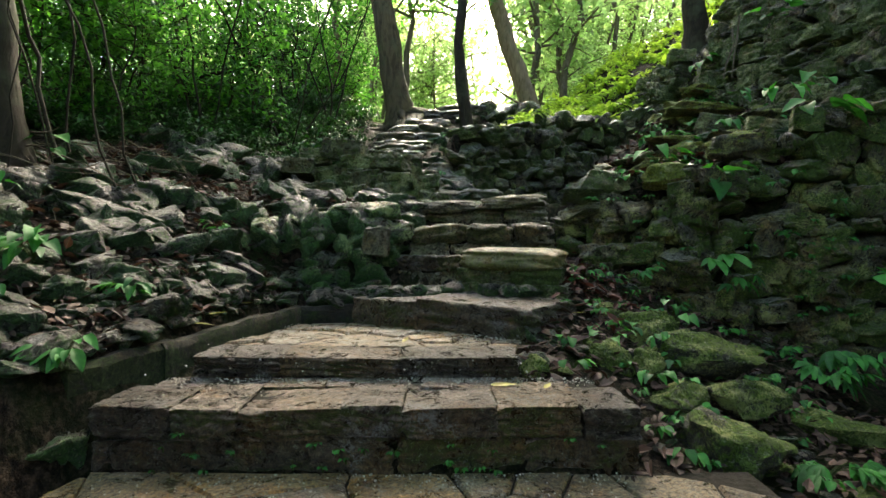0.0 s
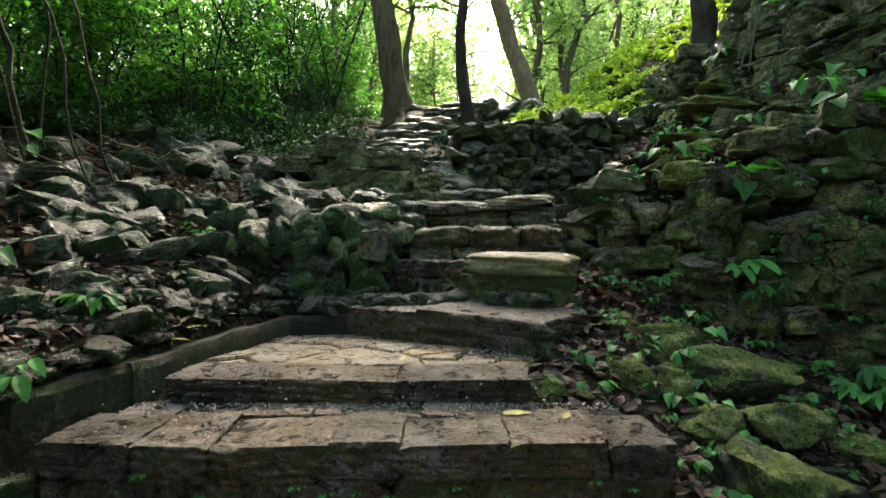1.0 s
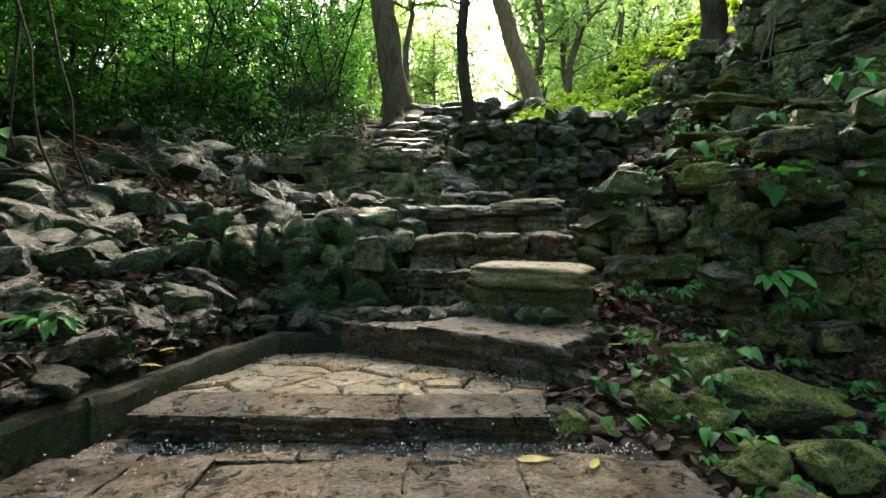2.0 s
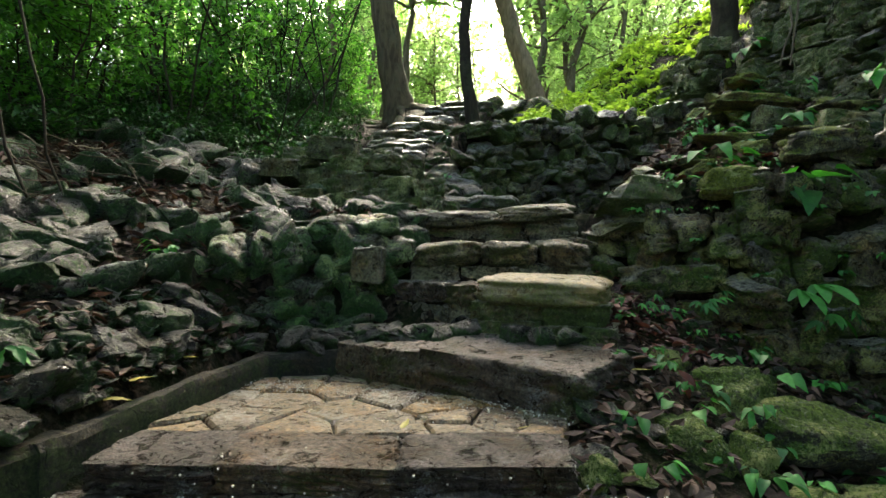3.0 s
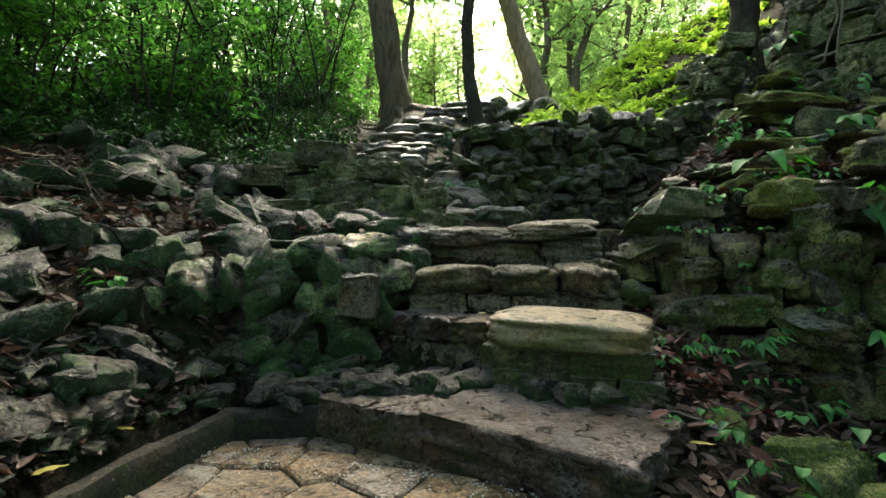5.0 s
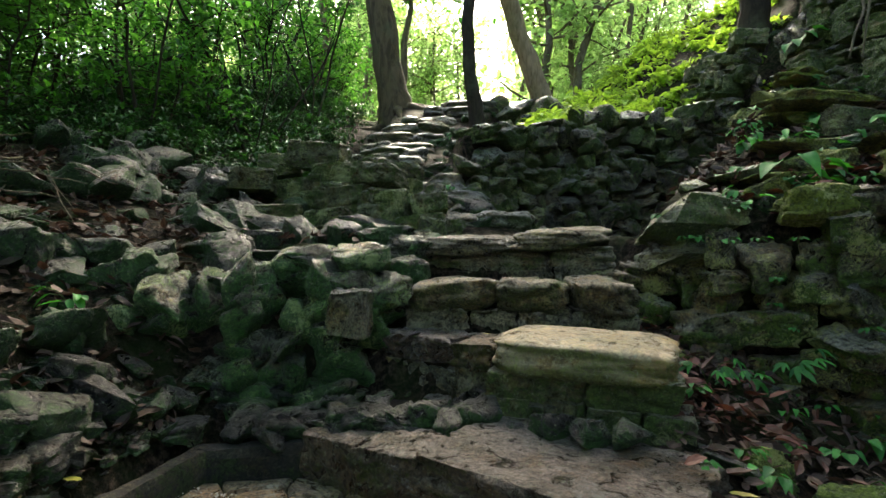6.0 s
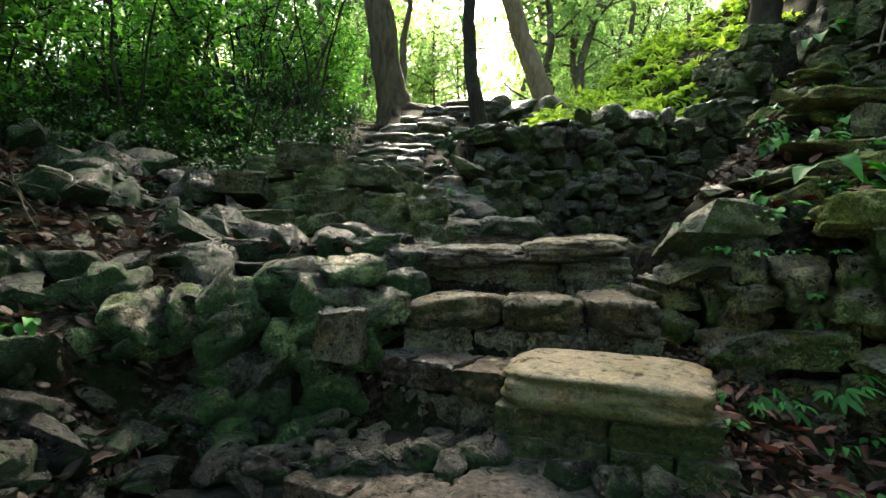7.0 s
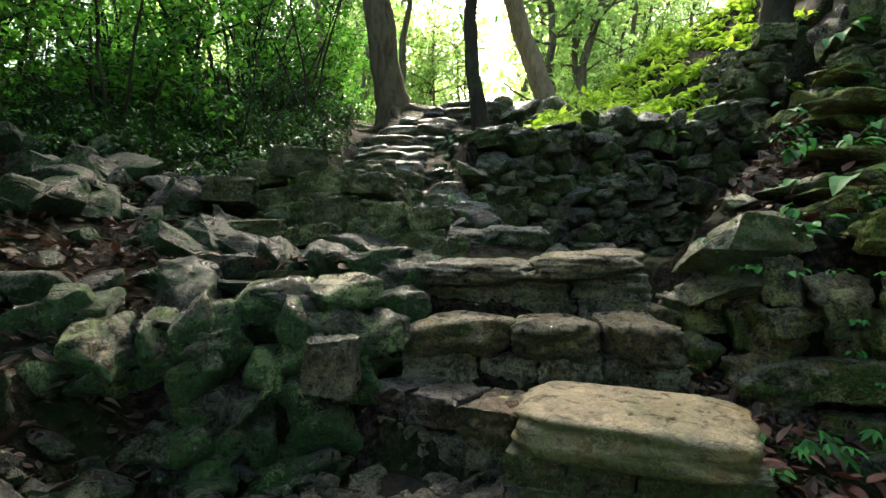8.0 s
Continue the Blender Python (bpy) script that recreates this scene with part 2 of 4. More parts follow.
def thing(name, data, m, label, category, group="", kind=""):
    ob = new(name, data)
    ob.matrix_basis = m
    return tagged(ob, label, category, group, kind)


def place(x, y, z, rx=0, ry=0, rz=0, s=(1, 1, 1)):
    return pose(x, y, z, rx, ry, rz) @ Matrix.Diagonal((*s, 1))


def step01(a, b, v):
    t = np.clip((v - a) / (b - a), 0, 1)
    return t * t * (3 - 2 * t)


def block_bm(seed, cuts=8, radius=0.3, rough=0.09, layers=0.0, slant=0.16):
    """A roughly dressed block, -1 to 1 each way, with worn, chipped edges and faint layers."""
    r = random.Random(seed)
    bm = bmesh.new()
    bmesh.ops.create_cube(bm, size=2.0)
    bmesh.ops.subdivide_edges(bm, edges=bm.edges[:], cuts=cuts, use_grid_fill=True)
    off = Vector((seed * 2.3, -seed * 1.9, seed * 0.7))
    skew = [r.uniform(-slant, slant) for _ in range(6)]
    for v in bm.verts:
        c = v.co.copy()
        core = Vector([max(-1 + radius, min(1 - radius, a)) for a in c])
        d = c - core
        if d.length > 1e-6:
            c = core + d.normalized() * min(radius, d.length)
        edge = min(1.0, max(0.0, (d.length / radius - 1.0) * 2.2))
        c.x += skew[0] * c.z + skew[1] * c.y
        c.y += skew[2] * c.z + skew[3] * c.x * 0.5
        c.z += skew[4] * c.x + skew[5] * c.y
        out = d.normalized() if d.length > 1e-6 else c.normalized()
        amount = noise.fractal(c * 1.3 + off, 0.8, 2.0, 4) * rough + noise.noise(c * 6 + off) * rough * 0.3
        amount += layers * noise.noise(Vector((c.x * 0.5, c.y * 0.5, c.z * 4.5)) + off)
        amount -= edge * max(0.0, noise.noise(c * 2.4 - off)) * 0.45 * radius
        v.co = c + out * amount
    return bm


def refined(bm, longest):
    for _ in range(5):
        edges = [e for e in bm.edges if e.calc_length() > longest]
        if not edges:
            break
        bmesh.ops.subdivide_edges(bm, edges=edges, cuts=1)
        bmesh.ops.triangulate(bm, faces=bm.faces[:])


def hull(points):
    bm = bmesh.new()
    for p in points:
        bm.verts.new(p)
    bmesh.ops.convex_hull(bm, input=bm.verts[:])
    bmesh.ops.delete(bm, geom=[v for v in bm.verts if not v.link_faces], context="VERTS")
    bmesh.ops.triangulate(bm, faces=bm.faces[:])
    return bm


def weather(bm, seed, rough, layers):
    bm.normal_update()
    off = Vector((seed * 2.3, -seed * 1.9, seed * 0.7))
    moves = []
    for v in bm.verts:
        c = v.co
        a = noise.fractal(c * 1.7 + off, 0.7, 2.0, 4) * rough + noise.noise(c * 6.5 + off) * rough * 0.35
        a += layers * noise.noise(Vector((c.x * 0.6, c.y * 0.6, c.z * 5.0)) + off)
        a -= 0.9 * rough * max(0.0, 1 - abs(noise.noise(c * 1.9 - off)) * 5)
        moves.append(v.co + v.normal * a)
    for v, p in zip(bm.verts, moves):
        v.co = p
    return bm


def crag_bm(seed, count=15, longest=0.42, rough=0.09, layers=0.05, flat=0.85):
    """A broken angular stone about 2 across."""
    r = random.Random(seed)
    pts = []
    for _ in range(count):
        d = Vector((r.gauss(0, 1), r.gauss(0, 1), r.gauss(0, flat))).normalized()
        k = max(abs(a) for a in d)
        pts.append(d * r.uniform(.85, 1.1) / (k * .6 + .4))
    bm = hull(pts)
    refined(bm, longest)
    return weather(bm, seed, rough, layers)


def chunk_bm(seed, jitter=.25, chip=.5, longest=0.42, rough=0.08, layers=0.05):
    """A roughly squared stone, -1 to 1 each way, with broken corners."""
    r = random.Random(seed)
    pts = []
    for x in (-1, 1):
        for y in (-1, 1):
            for z in (-1, 1):
                c = Vector((x * (1 - r.uniform(0, jitter)), y * (1 - r.uniform(0, jitter)), z * (1 - r.uniform(0, jitter))))
                for k in range(3):
                    p = c.copy()
                    p[k] *= 1 - r.uniform(.04, chip)
                    p[(k + 1) % 3] *= 1 + r.uniform(0, .05)
                    pts.append(p)
    bm = hull(pts)
    refined(bm, longest)
    return weather(bm, seed, rough, layers)


def worn_bm(seed, count=16, longest=.3, rough=.1, layers=.05, flat=.9, rounds=3):
    """A broken stone with its edges worn round."""
    r = random.Random(seed)
    pts = []
    for _ in range(count):
        d = Vector((r.gauss(0, 1), r.gauss(0, 1), r.gauss(0, flat))).normalized()
        k = max(abs(a) for a in d)
        pts.append(d * r.uniform(.95, 1.15) / (k * .75 + .25))
    bm = hull(pts)
    refined(bm, longest)
    for _ in range(rounds):
        bmesh.ops.smooth_vert(bm, verts=bm.verts[:], factor=.5, use_axis_x=True, use_axis_y=True, use_axis_z=True)
    return weather(bm, seed, rough, layers)


def mesh_set(kind, seeds, name, material, **kw):
    return [mesh_of(name, kind(s, **kw), material, True) for s in seeds]


STEP_BLOCKS = mesh_set(chunk_bm, range(1, 10), "stone", M_STEP, jitter=.05, chip=.2, longest=.2, rough=.075, layers=.05)
SLABS = mesh_set(block_bm, range(11, 15), "slab", M_SLAB, cuts=15, radius=0.42, rough=0.09, layers=0.02, slant=0.05)
WALL_BLOCKS = mesh_set(chunk_bm, range(21, 33), "stone", M_WALL, jitter=.34, chip=.55, longest=.33, rough=.14, layers=.07)
WALL_BLOCKS += mesh_set(worn_bm, range(33, 43), "stone", M_WALL, longest=.3, rough=.15, rounds=1)
DARK_BLOCKS = mesh_set(chunk_bm, range(41, 51), "stone", M_DARKWALL, jitter=.38, chip=.65, longest=.36, rough=.2)
DARK_BLOCKS += mesh_set(crag_bm, range(51, 58), "stone", M_DARKWALL, longest=.36, rough=.19)
UPPER_BLOCKS = mesh_set(chunk_bm, range(361, 369), "stone", M_STEP, jitter=.16, chip=.45, longest=.3, rough=.15, layers=.05)
PALE_BLOCKS = mesh_set(chunk_bm, range(371, 377), "stone", M_PALE, jitter=.2, chip=.4, longest=.3, rough=.13)
WORN_BLOCKS = mesh_set(block_bm, range(381, 387), "stone", M_WORN, cuts=11, radius=0.5, rough=0.2, layers=0.05)
CRAGS = mesh_set(chunk_bm, range(501, 509), "stone", M_CRAG, jitter=.2, chip=.36, longest=.26, rough=.085, layers=.03)
TREADS = mesh_set(block_bm, range(541, 549), "stone", M_TREAD, cuts=11, radius=0.5, rough=0.17, layers=0.03)
COBBLES = mesh_set(worn_bm, range(511, 523), "stone", M_COBBLE, count=13, longest=.27, rough=.09, rounds=1)
COURT_STONES = mesh_set(worn_bm, range(523, 535), "stone", M_DARKWALL, count=13, longest=.3, rough=.12, rounds=1)
RUBBLE = mesh_set(crag_bm, range(61, 68), "rock", M_RUBBLE, flat=.7, longest=.34, rough=.08) + mesh_set(worn_bm, range(68, 80), "rock", M_RUBBLE, flat=.8, longest=.34, rounds=1, rough=.075)
WEDGES = mesh_set(crag_bm, range(561, 565), "boulder", M_CRAG, count=13, longest=.26, rough=.07)
CAP_STONES = mesh_set(crag_bm, range(551, 557), "boulder", M_CAP, count=20, longest=.26, rough=.1)
BOULDERS = mesh_set(crag_bm, range(81, 89), "boulder", M_MOSS, count=20, longest=.26, rough=.12)


# ---- the lie of the land ----
def stair_z(y):
    return np.interp(y, [0, 2.2, 2.3, 2.75, 2.85, 3.9, 4.05, 4.3, 4.42, 4.75, 4.95, 5.2, 5.4, 6.2, 10, 12.5, 14, 40],
                     [-.14, -.14, .10, .10, .19, .19, .36, .38, .66, .68, .90, .93, 1.18, 1.32, 2.75, 4.0, 4.25, 4.7])


def left_edge(y):
    return np.interp(y, [0, 2.2, 2.9, 3.9, 4.25, 4.55, 4.75, 5.2, 6.1, 7.2, 8.5, 12, 14],
                     [-1.75, -1.5, -1.36, -1.16, -1.1, -.85, -.5, -.36, -.16, -.75, -1.2, -1.0, -.6])


def right_edge(y):
    return np.interp(y, [0, 2.2, 2.75, 3.45, 3.9, 5.2, 5.5, 6.3, 7.0, 9, 11, 13], [1.5, .7, .36, .50, .70, .95, 1.0, .6, 0.05, .0, .35, 1.3])


def left_z(x, y):
    z = -.78 + .34 * np.minimum(-x, 3.2) + .10 * np.maximum(-x - 3.2, 0) + .27 * np.clip(y, 1.2, 12.5) + .05 * np.clip(y - 12.5, 0, 12) + .14 * np.clip(y - 8.5, 0, 4.5)
    return z


def wall_line(x):
    return np.interp(x, [.9, 1.3, 1.6, 2.1, 3.0, 6.0], [5.75, 5.35, 4.95, 4.65, 4.5, 4.3])


def court_line(x):
    return np.interp(x, [-.1, .5, 1.5, 3.0, 5.0], [7.1, 7.7, 7.95, 8.6, 9.6])


def upper_line(y):
    return np.interp(y, [3.5, 4.9, 5.8, 7.0, 8.6, 10.5, 14], [4.3, 3.95, 3.7, 3.45, 3.45, 4.2, 5.5])


def right_z(x, y):
    low = np.clip(.12 + .35 * (y - 3.2) - .30 * (x - 1.2), -.24, 1.25)
    terrace = np.maximum(1.42 + .30 * (x - 1.3) + .42 * (y - 5.3), 1.3)
    hollow = step01(-.2, .15, 1.25 + (y - 5.45) * 1.0 - x) * step01(5.3, 5.5, y)
    terrace = terrace * (1 - hollow) + 1.28 * hollow
    z = low + (terrace - low) * step01(-.1, .1, y - wall_line(x))
    court = 2.5 + .14 * (x - 1) + (.2 + .09 * np.clip(x - 1, 0, 3)) * np.clip(y - court_line(x), 0, 4)
    z = z + (np.maximum(court, z) - z) * step01(-.1, .12, y - court_line(x))
    z = z + .5 * np.clip(x - 3.0, 0, 5) * step01(8.8, 10.0, y)
    rise = x - upper_line(y)
    z = z + np.interp(y, [6.0, 9.2], [1.25, .5]) * step01(.12, .65 + 1.4 * step01(8.6, 9.6, y), rise) + .55 * np.clip(rise - .65, 0, 8)
    return z


def ground_z(x, y):
    x, y = np.asarray(x, float), np.asarray(y, float)
    l, r = left_edge(y), right_edge(y)
    s = stair_z(y - .55 * np.clip(.1 - x, 0, .6) * step01(3.9, 4.1, y) * (1 - step01(5.0, 5.4, y)))
    lz = left_z(x, y)
    lz = np.where((y < 4.1) | ((y < 4.55) & (x > -1.6)), np.minimum(lz, np.maximum(np.minimum(s, .42), np.interp(y, [0, 2.2, 2.9, 4], [0, .26, .33, .38])) + .78 * np.maximum(l - x, 0) ** .9), lz)
    lz = np.maximum(lz, 1.06 * step01(4.62, 4.92, y) * step01(-1.75, -1.45, x))
    lz = np.maximum(lz, (1.25 + .55 * step01(6.3 - .35 * (x + .1), 6.75 - .35 * (x + .1), y)) * step01(4.8, 5.3, y) * step01(-2.6, -2.2, x))
    lz = np.maximum(lz, 3.85 - .8 * np.hypot(x + 1.1, y - 12.6))
    z = s + (lz - s) * step01(-.02, .07, l - x) + (right_z(x, y) - s) * step01(0.0, .12, x - r)
    z = np.where(y > 13, np.minimum(z, 4.4 + .03 * (y - 13) + .45 * np.clip(x - 1.8, 0, 12)), z)
    return z


def gz(x, y):
    return float(ground_z(x, y))


def spaced(lo, hi, fine_lo, fine_hi, step, grow=1.25):
    out = list(np.arange(fine_lo, fine_hi, step))
    for sign, start, end in ((1, out[-1], hi), (-1, out[0], lo)):
        d, v = step, start
        while sign * (end - v) > 0:
            d *= grow
            v += sign * d
            out.append(v)
    return sorted(out)


def build_ground():
    xs, ys = spaced(-500, 500, -4.2, 5.2, .07), spaced(-60, 900, 1.0, 13.5, .07)
    gx, gy = np.meshgrid(xs, ys)
    z = ground_z(gx, gy)
    verts = []
    for a, b, c in zip(gx.ravel(), gy.ravel(), z.ravel()):
        q = Vector((a, b, 0))
        verts.append((a, b, c + .035 * noise.fractal(q * 2.5, .8, 2, 4) if abs(a) < 40 else c))
    n = len(xs)
    faces = [(j * n + i, j * n + i + 1, (j + 1) * n + i + 1, (j + 1) * n + i) for j in range(len(ys) - 1) for i in range(n - 1)]
    return thing("ground", mesh_from("ground", verts, faces, M_SOIL, True), Matrix(), "dark damp forest soil under leaf litter", "ground", kind="structure")


build_ground()


# ---- stairs ----
def stair(label, stones, fill):
    """One step: an Empty at its base, its stones and the mortar bed behind them. stones: (x, y, top, length, depth, height, turn, mesh list)."""
    x0, x1, y0, y1, top = fill
    ob = new("stone_step")
    ob.location = ((x0 + x1) / 2, y0, top - .2)
    tagged(ob, label, "step", "flight of stone steps")
    base = Matrix.Translation(ob.location).inverted()
    bm = bmesh.new()
    bmesh.ops.create_cube(bm, size=1)
    bmesh.ops.subdivide_edges(bm, edges=bm.edges[:], cuts=5, use_grid_fill=True)
    for v in bm.verts:
        v.co = Vector(((v.co.x + .5) * (x1 - x0) + x0, (v.co.y + .5) * (y1 - y0) + y0, top - .35 + (v.co.z + .5) * .35))
        v.co += Vector((0, 0, .012 * noise.noise(v.co * 6)))
    part("bed", mesh_of("bed", bm, M_MORTAR), ob, base)
    for x, y, top, a, b, h, turn, kind in stones:
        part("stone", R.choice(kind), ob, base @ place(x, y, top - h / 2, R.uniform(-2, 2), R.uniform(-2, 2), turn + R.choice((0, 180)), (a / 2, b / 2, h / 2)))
    return ob


def row(p, q, n, depth, height, kind, gap=.002, tilt=0):
    """n stones end to end from p to q (front edge of the top)."""
    out, cuts = [], [0.0]
    for i in range(n):
        cuts.append(cuts[-1] + R.uniform(.6, 1.4))
    cuts = [c / cuts[-1] for c in cuts]
    p, q = Vector(p), Vector(q)
    turn = math.degrees(math.atan2(q.y - p.y, q.x - p.x))
    across = Vector((-(q.y - p.y), q.x - p.x, 0)).normalized()
    for a, b in zip(cuts, cuts[1:]):
        m = p.lerp(q, (a + b) / 2) + across * depth / 2
        out.append((m.x, m.y, m.z + R.uniform(-.012, .012), (q - p).length * (b - a) - gap, depth, height, turn + R.uniform(-2, 2), kind))
    return out


# ---- rubble walls ----
def rubble_wall(name, label, line, low, high, kinds, size, lean=.12, seed=1, kind="structure", depth=.16, wild=1.0, fill=1.0, tall=.62):
    """A dry wall along line (x, y points), from low(x, y) up to high(x, y): courses of uneven stones, each a part."""
    r = random.Random(seed)
    ob = new(name)
    ob.location = (*line[0], low(*line[0]))
    tagged(ob, label, "wall", kind=kind)
    base = Matrix.Translation(ob.location).inverted()
    for (ax, ay), (bx, by) in zip(line, line[1:]):
        length = math.hypot(bx - ax, by - ay)
        turn = math.degrees(math.atan2(by - ay, bx - ax))
        nx, ny = -(by - ay) / length, (bx - ax) / length
        h = 0.0
        while True:
            ch = r.uniform(.75, 1.3) * size * tall
            u, placed = -r.uniform(0, size), False
            while u < length:
                w = r.uniform(.5, 1.7) * size
                f = min(1, max(0, (u + w / 2) / length))
                x, y = ax + (bx - ax) * f, ay + (by - ay) * f
                z0, z1 = low(x, y), high(x, y)
                z = z0 + h + r.uniform(-.25, .25) * ch
                if z + ch * .4 < z1:
                    back = lean * h + r.uniform(-.06, .08) * wild
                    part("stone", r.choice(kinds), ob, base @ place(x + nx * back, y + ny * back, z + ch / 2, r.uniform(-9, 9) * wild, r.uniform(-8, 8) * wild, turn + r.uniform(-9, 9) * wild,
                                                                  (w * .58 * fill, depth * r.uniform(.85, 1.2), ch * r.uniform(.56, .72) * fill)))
                    placed = True
                u += w * r.uniform(.93, 1.0)
            h += ch * .95
            if not placed or h > 4:
                break
    return ob


def clip(poly, a, b):
    """The part of poly nearer to a than to b."""
    m, n = (a + b) / 2, b - a
    out = []
    for p, q in zip(poly, poly[1:] + poly[:1]):
        dp, dq = (p - m).dot(n), (q - m).dot(n)
        if dp <= 0:
            out.append(p)
        if dp * dq < 0:
            out.append(p.lerp(q, dp / (dp - dq)))
    return out


def flagstones(parent, outline, count, z, seed, joint=.006):
    """Crazy paving: irregular flat stones that fill outline, each a part of parent."""
    r = random.Random(seed)
    poly = [Vector(p) for p in outline]
    lo, hi = [min(p[i] for p in poly) for i in (0, 1)], [max(p[i] for p in poly) for i in (0, 1)]
    seeds = []
    for _ in range(4000):
        p = Vector((r.uniform(lo[0], hi[0]), r.uniform(lo[1], hi[1])))
        if len(seeds) < count and all((p - s).length > r.uniform(.10, .24) for s in seeds):
            seeds.append(p)
    base = Matrix.Translation(parent.location).inverted()
    for s in seeds:
        cell = poly
        for o in seeds:
            if o is not s and len(cell) > 2:
                cell = clip(cell, s, o)
        if len(cell) < 3:
            continue
        mid = sum(cell, Vector((0, 0))) / len(cell)
        ring = []
        for p, q in zip(cell, cell[1:] + cell[:1]):
            for f in (0, .34, .67):
                ring.append(p.lerp(q, f))
        area = max((p - mid).length for p in ring)
        if area < .06:
            continue
        tilt, lift = Vector((r.uniform(-.025, .025), r.uniform(-.025, .025))), r.uniform(-.006, .006)
        verts, n = [], len(ring)
        for inset, drop in ((joint, .07), (joint, .012), (joint + .012, 0)):
            for p in ring:
                d = p - mid
                k = max(.2, 1 - (inset + .006 * noise.noise(Vector((p.x * 20, p.y * 20, seed)))) / max(d.length, .03))
                w = d * k
                verts.append((w.x, w.y, lift - drop + tilt.dot(w) + .003 * noise.noise(Vector((p.x * 9, p.y * 9, 1)))))
        verts.append((0, 0, lift + .002))
        faces = [(k * n + i, k * n + (i + 1) % n, (k + 1) * n + (i + 1) % n, (k + 1) * n + i) for k in (0, 1) for i in range(n)]
        faces += [(2 * n + i, 2 * n + (i + 1) % n, 3 * n) for i in range(n)]
        part("flagstone", mesh_from("flagstone", verts, faces, M_FLAG), parent, base @ Matrix.Translation((mid.x, mid.y, z)))


def build_stairs():
    B, S, U, P = STEP_BLOCKS, SLABS, UPPER_BLOCKS, PALE_BLOCKS
    ob = stair("worn pale stone paving at the foot of the stair", [], (-1.55, 1.25, 1.02, 2.25, -.10))
    flagstones(ob, [(-1.62, 1.0), (1.5, 1.0), (1.3, 1.95), (.9, 2.2), (-1.45, 2.2)], 34, -.078, 5)
    s = row((-1.42, 2.2, .185), (.80, 2.2, .18), 7, .36, .13, B) + row((-1.42, 2.215, .06), (.80, 2.215, .055), 4, .3, .2, B) + row((-1.36, 2.54, .175), (.6, 2.54, .17), 6, .25, .12, B)
    stair("broad worn limestone step with mossy front", s, (-1.40, .74, 2.28, 3.0, .165))
    s = row((-1.24, 2.72, .285), (.38, 2.70, .285), 3, .32, .10, B) + row((-1.2, 2.75, .2), (.36, 2.73, .2), 4, .3, .1, B)
    ob = stair("wide step paved with irregular flagstones", s, (-1.24, .38, 2.78, 4.1, .255))
    flagstones(ob, [(-1.27, 3.03), (.40, 3.01), (.48, 3.24), (-.2, 3.74), (-.62, 4.02), (-1.08, 3.97)], 30, .278, 9)
    s = row((-.2, 3.72, .485), (.53, 3.18, .485), 1, .62, .24, B) + row((-.66, 4.0, .46), (-.19, 3.72, .46), 2, .3, .24, B)
    stair("thick dressed stone step with damp dark front", s, (-.45, .6, 4.02, 4.6, .45))
    s = row((.11, 4.12, .80), (.81, 3.86, .83), 1, .5, .17, S) + row((-.45, 4.74, .77), (.14, 4.28, .78), 3, .3, .14, U)
    s += row((-.5, 4.76, .65), (.12, 4.29, .65), 3, .3, .24, P, -.03) + row((-.6, 4.74, .5), (.12, 4.26, .5), 4, .3, .2, COBBLES, -.03) + row((.1, 4.15, .67), (.83, 3.88, .68), 3, .3, .13, CRAGS, -.03) + row((.1, 4.12, .57), (.87, 3.84, .57), 5, .3, .15, CRAGS, -.02) + row((.35, 4.02, .46), (.93, 3.81, .46), 4, .3, .18, CRAGS, -.02)
    stair("pale rounded slab step above rubble courses", s, (-.4, .78, 4.85, 5.2, .74))
    s = row((-.28, 4.85, 1.03), (.2, 4.76, 1.03), 1, .4, .19, WORN_BLOCKS) + row((.2, 4.76, 1.03), (.92, 4.62, 1.06), 2, .42, .2, WORN_BLOCKS) + row((-.28, 4.87, .89), (.94, 4.65, .89), 4, .3, .24, P, -.03)
    stair("rough step of three broken stones", s, (-.3, .95, 4.95, 5.5, .98))
    s = row((-.22, 5.3, 1.27), (.95, 5.12, 1.35), 2, .42, .13, WORN_BLOCKS) + row((-.22, 5.33, 1.17), (.96, 5.15, 1.23), 3, .3, .15, P, -.03) + row((-.22, 5.34, 1.07), (.97, 5.16, 1.12), 4, .3, .17, P, -.03)
    stair("thin slab step over flat courses", s, (-.25, .92, 5.42, 6.2, 1.2))
    y = 6.3
    while y < 13.2:
        z = float(stair_z(y + .2)) + .10
        a = float(np.interp(y, [6.3, 7.2, 8, 9.2, 10.3, 10.9, 11.6, 12.3, 13.2], [-.35, -.75, -1.1, -1.28, -1.25, -.95, -.5, -.1, .1]))
        b = float(np.interp(y, [6.3, 7.2, 8, 9.2, 10.3, 10.9, 11.6, 12.3, 13.2], [.7, .1, -.35, -.25, .0, .05, .45, 1.15, 1.4]))
        m, w = a + (b - a) * R.uniform(.35, .65), R.uniform(-.08, .08)
        s = row((a, y + .12, z + R.uniform(-.04, .02)), (m, y + w, z), 1, .62, .21, TREADS) + row((m - .04, y + w, z), (b, y + R.uniform(-.05, .15), z + R.uniform(-.05, .03)), 1, .62, .22, TREADS)
        s += row((a + .05, y + .2, z - .15), (b - .05, y + .2, z - .15), 3, .4, .2, CRAGS)
        stair("weathered upper step with uneven edge", s, (a, b, y + .3, y + .7, z - .09))
        y += R.uniform(.48, .6)


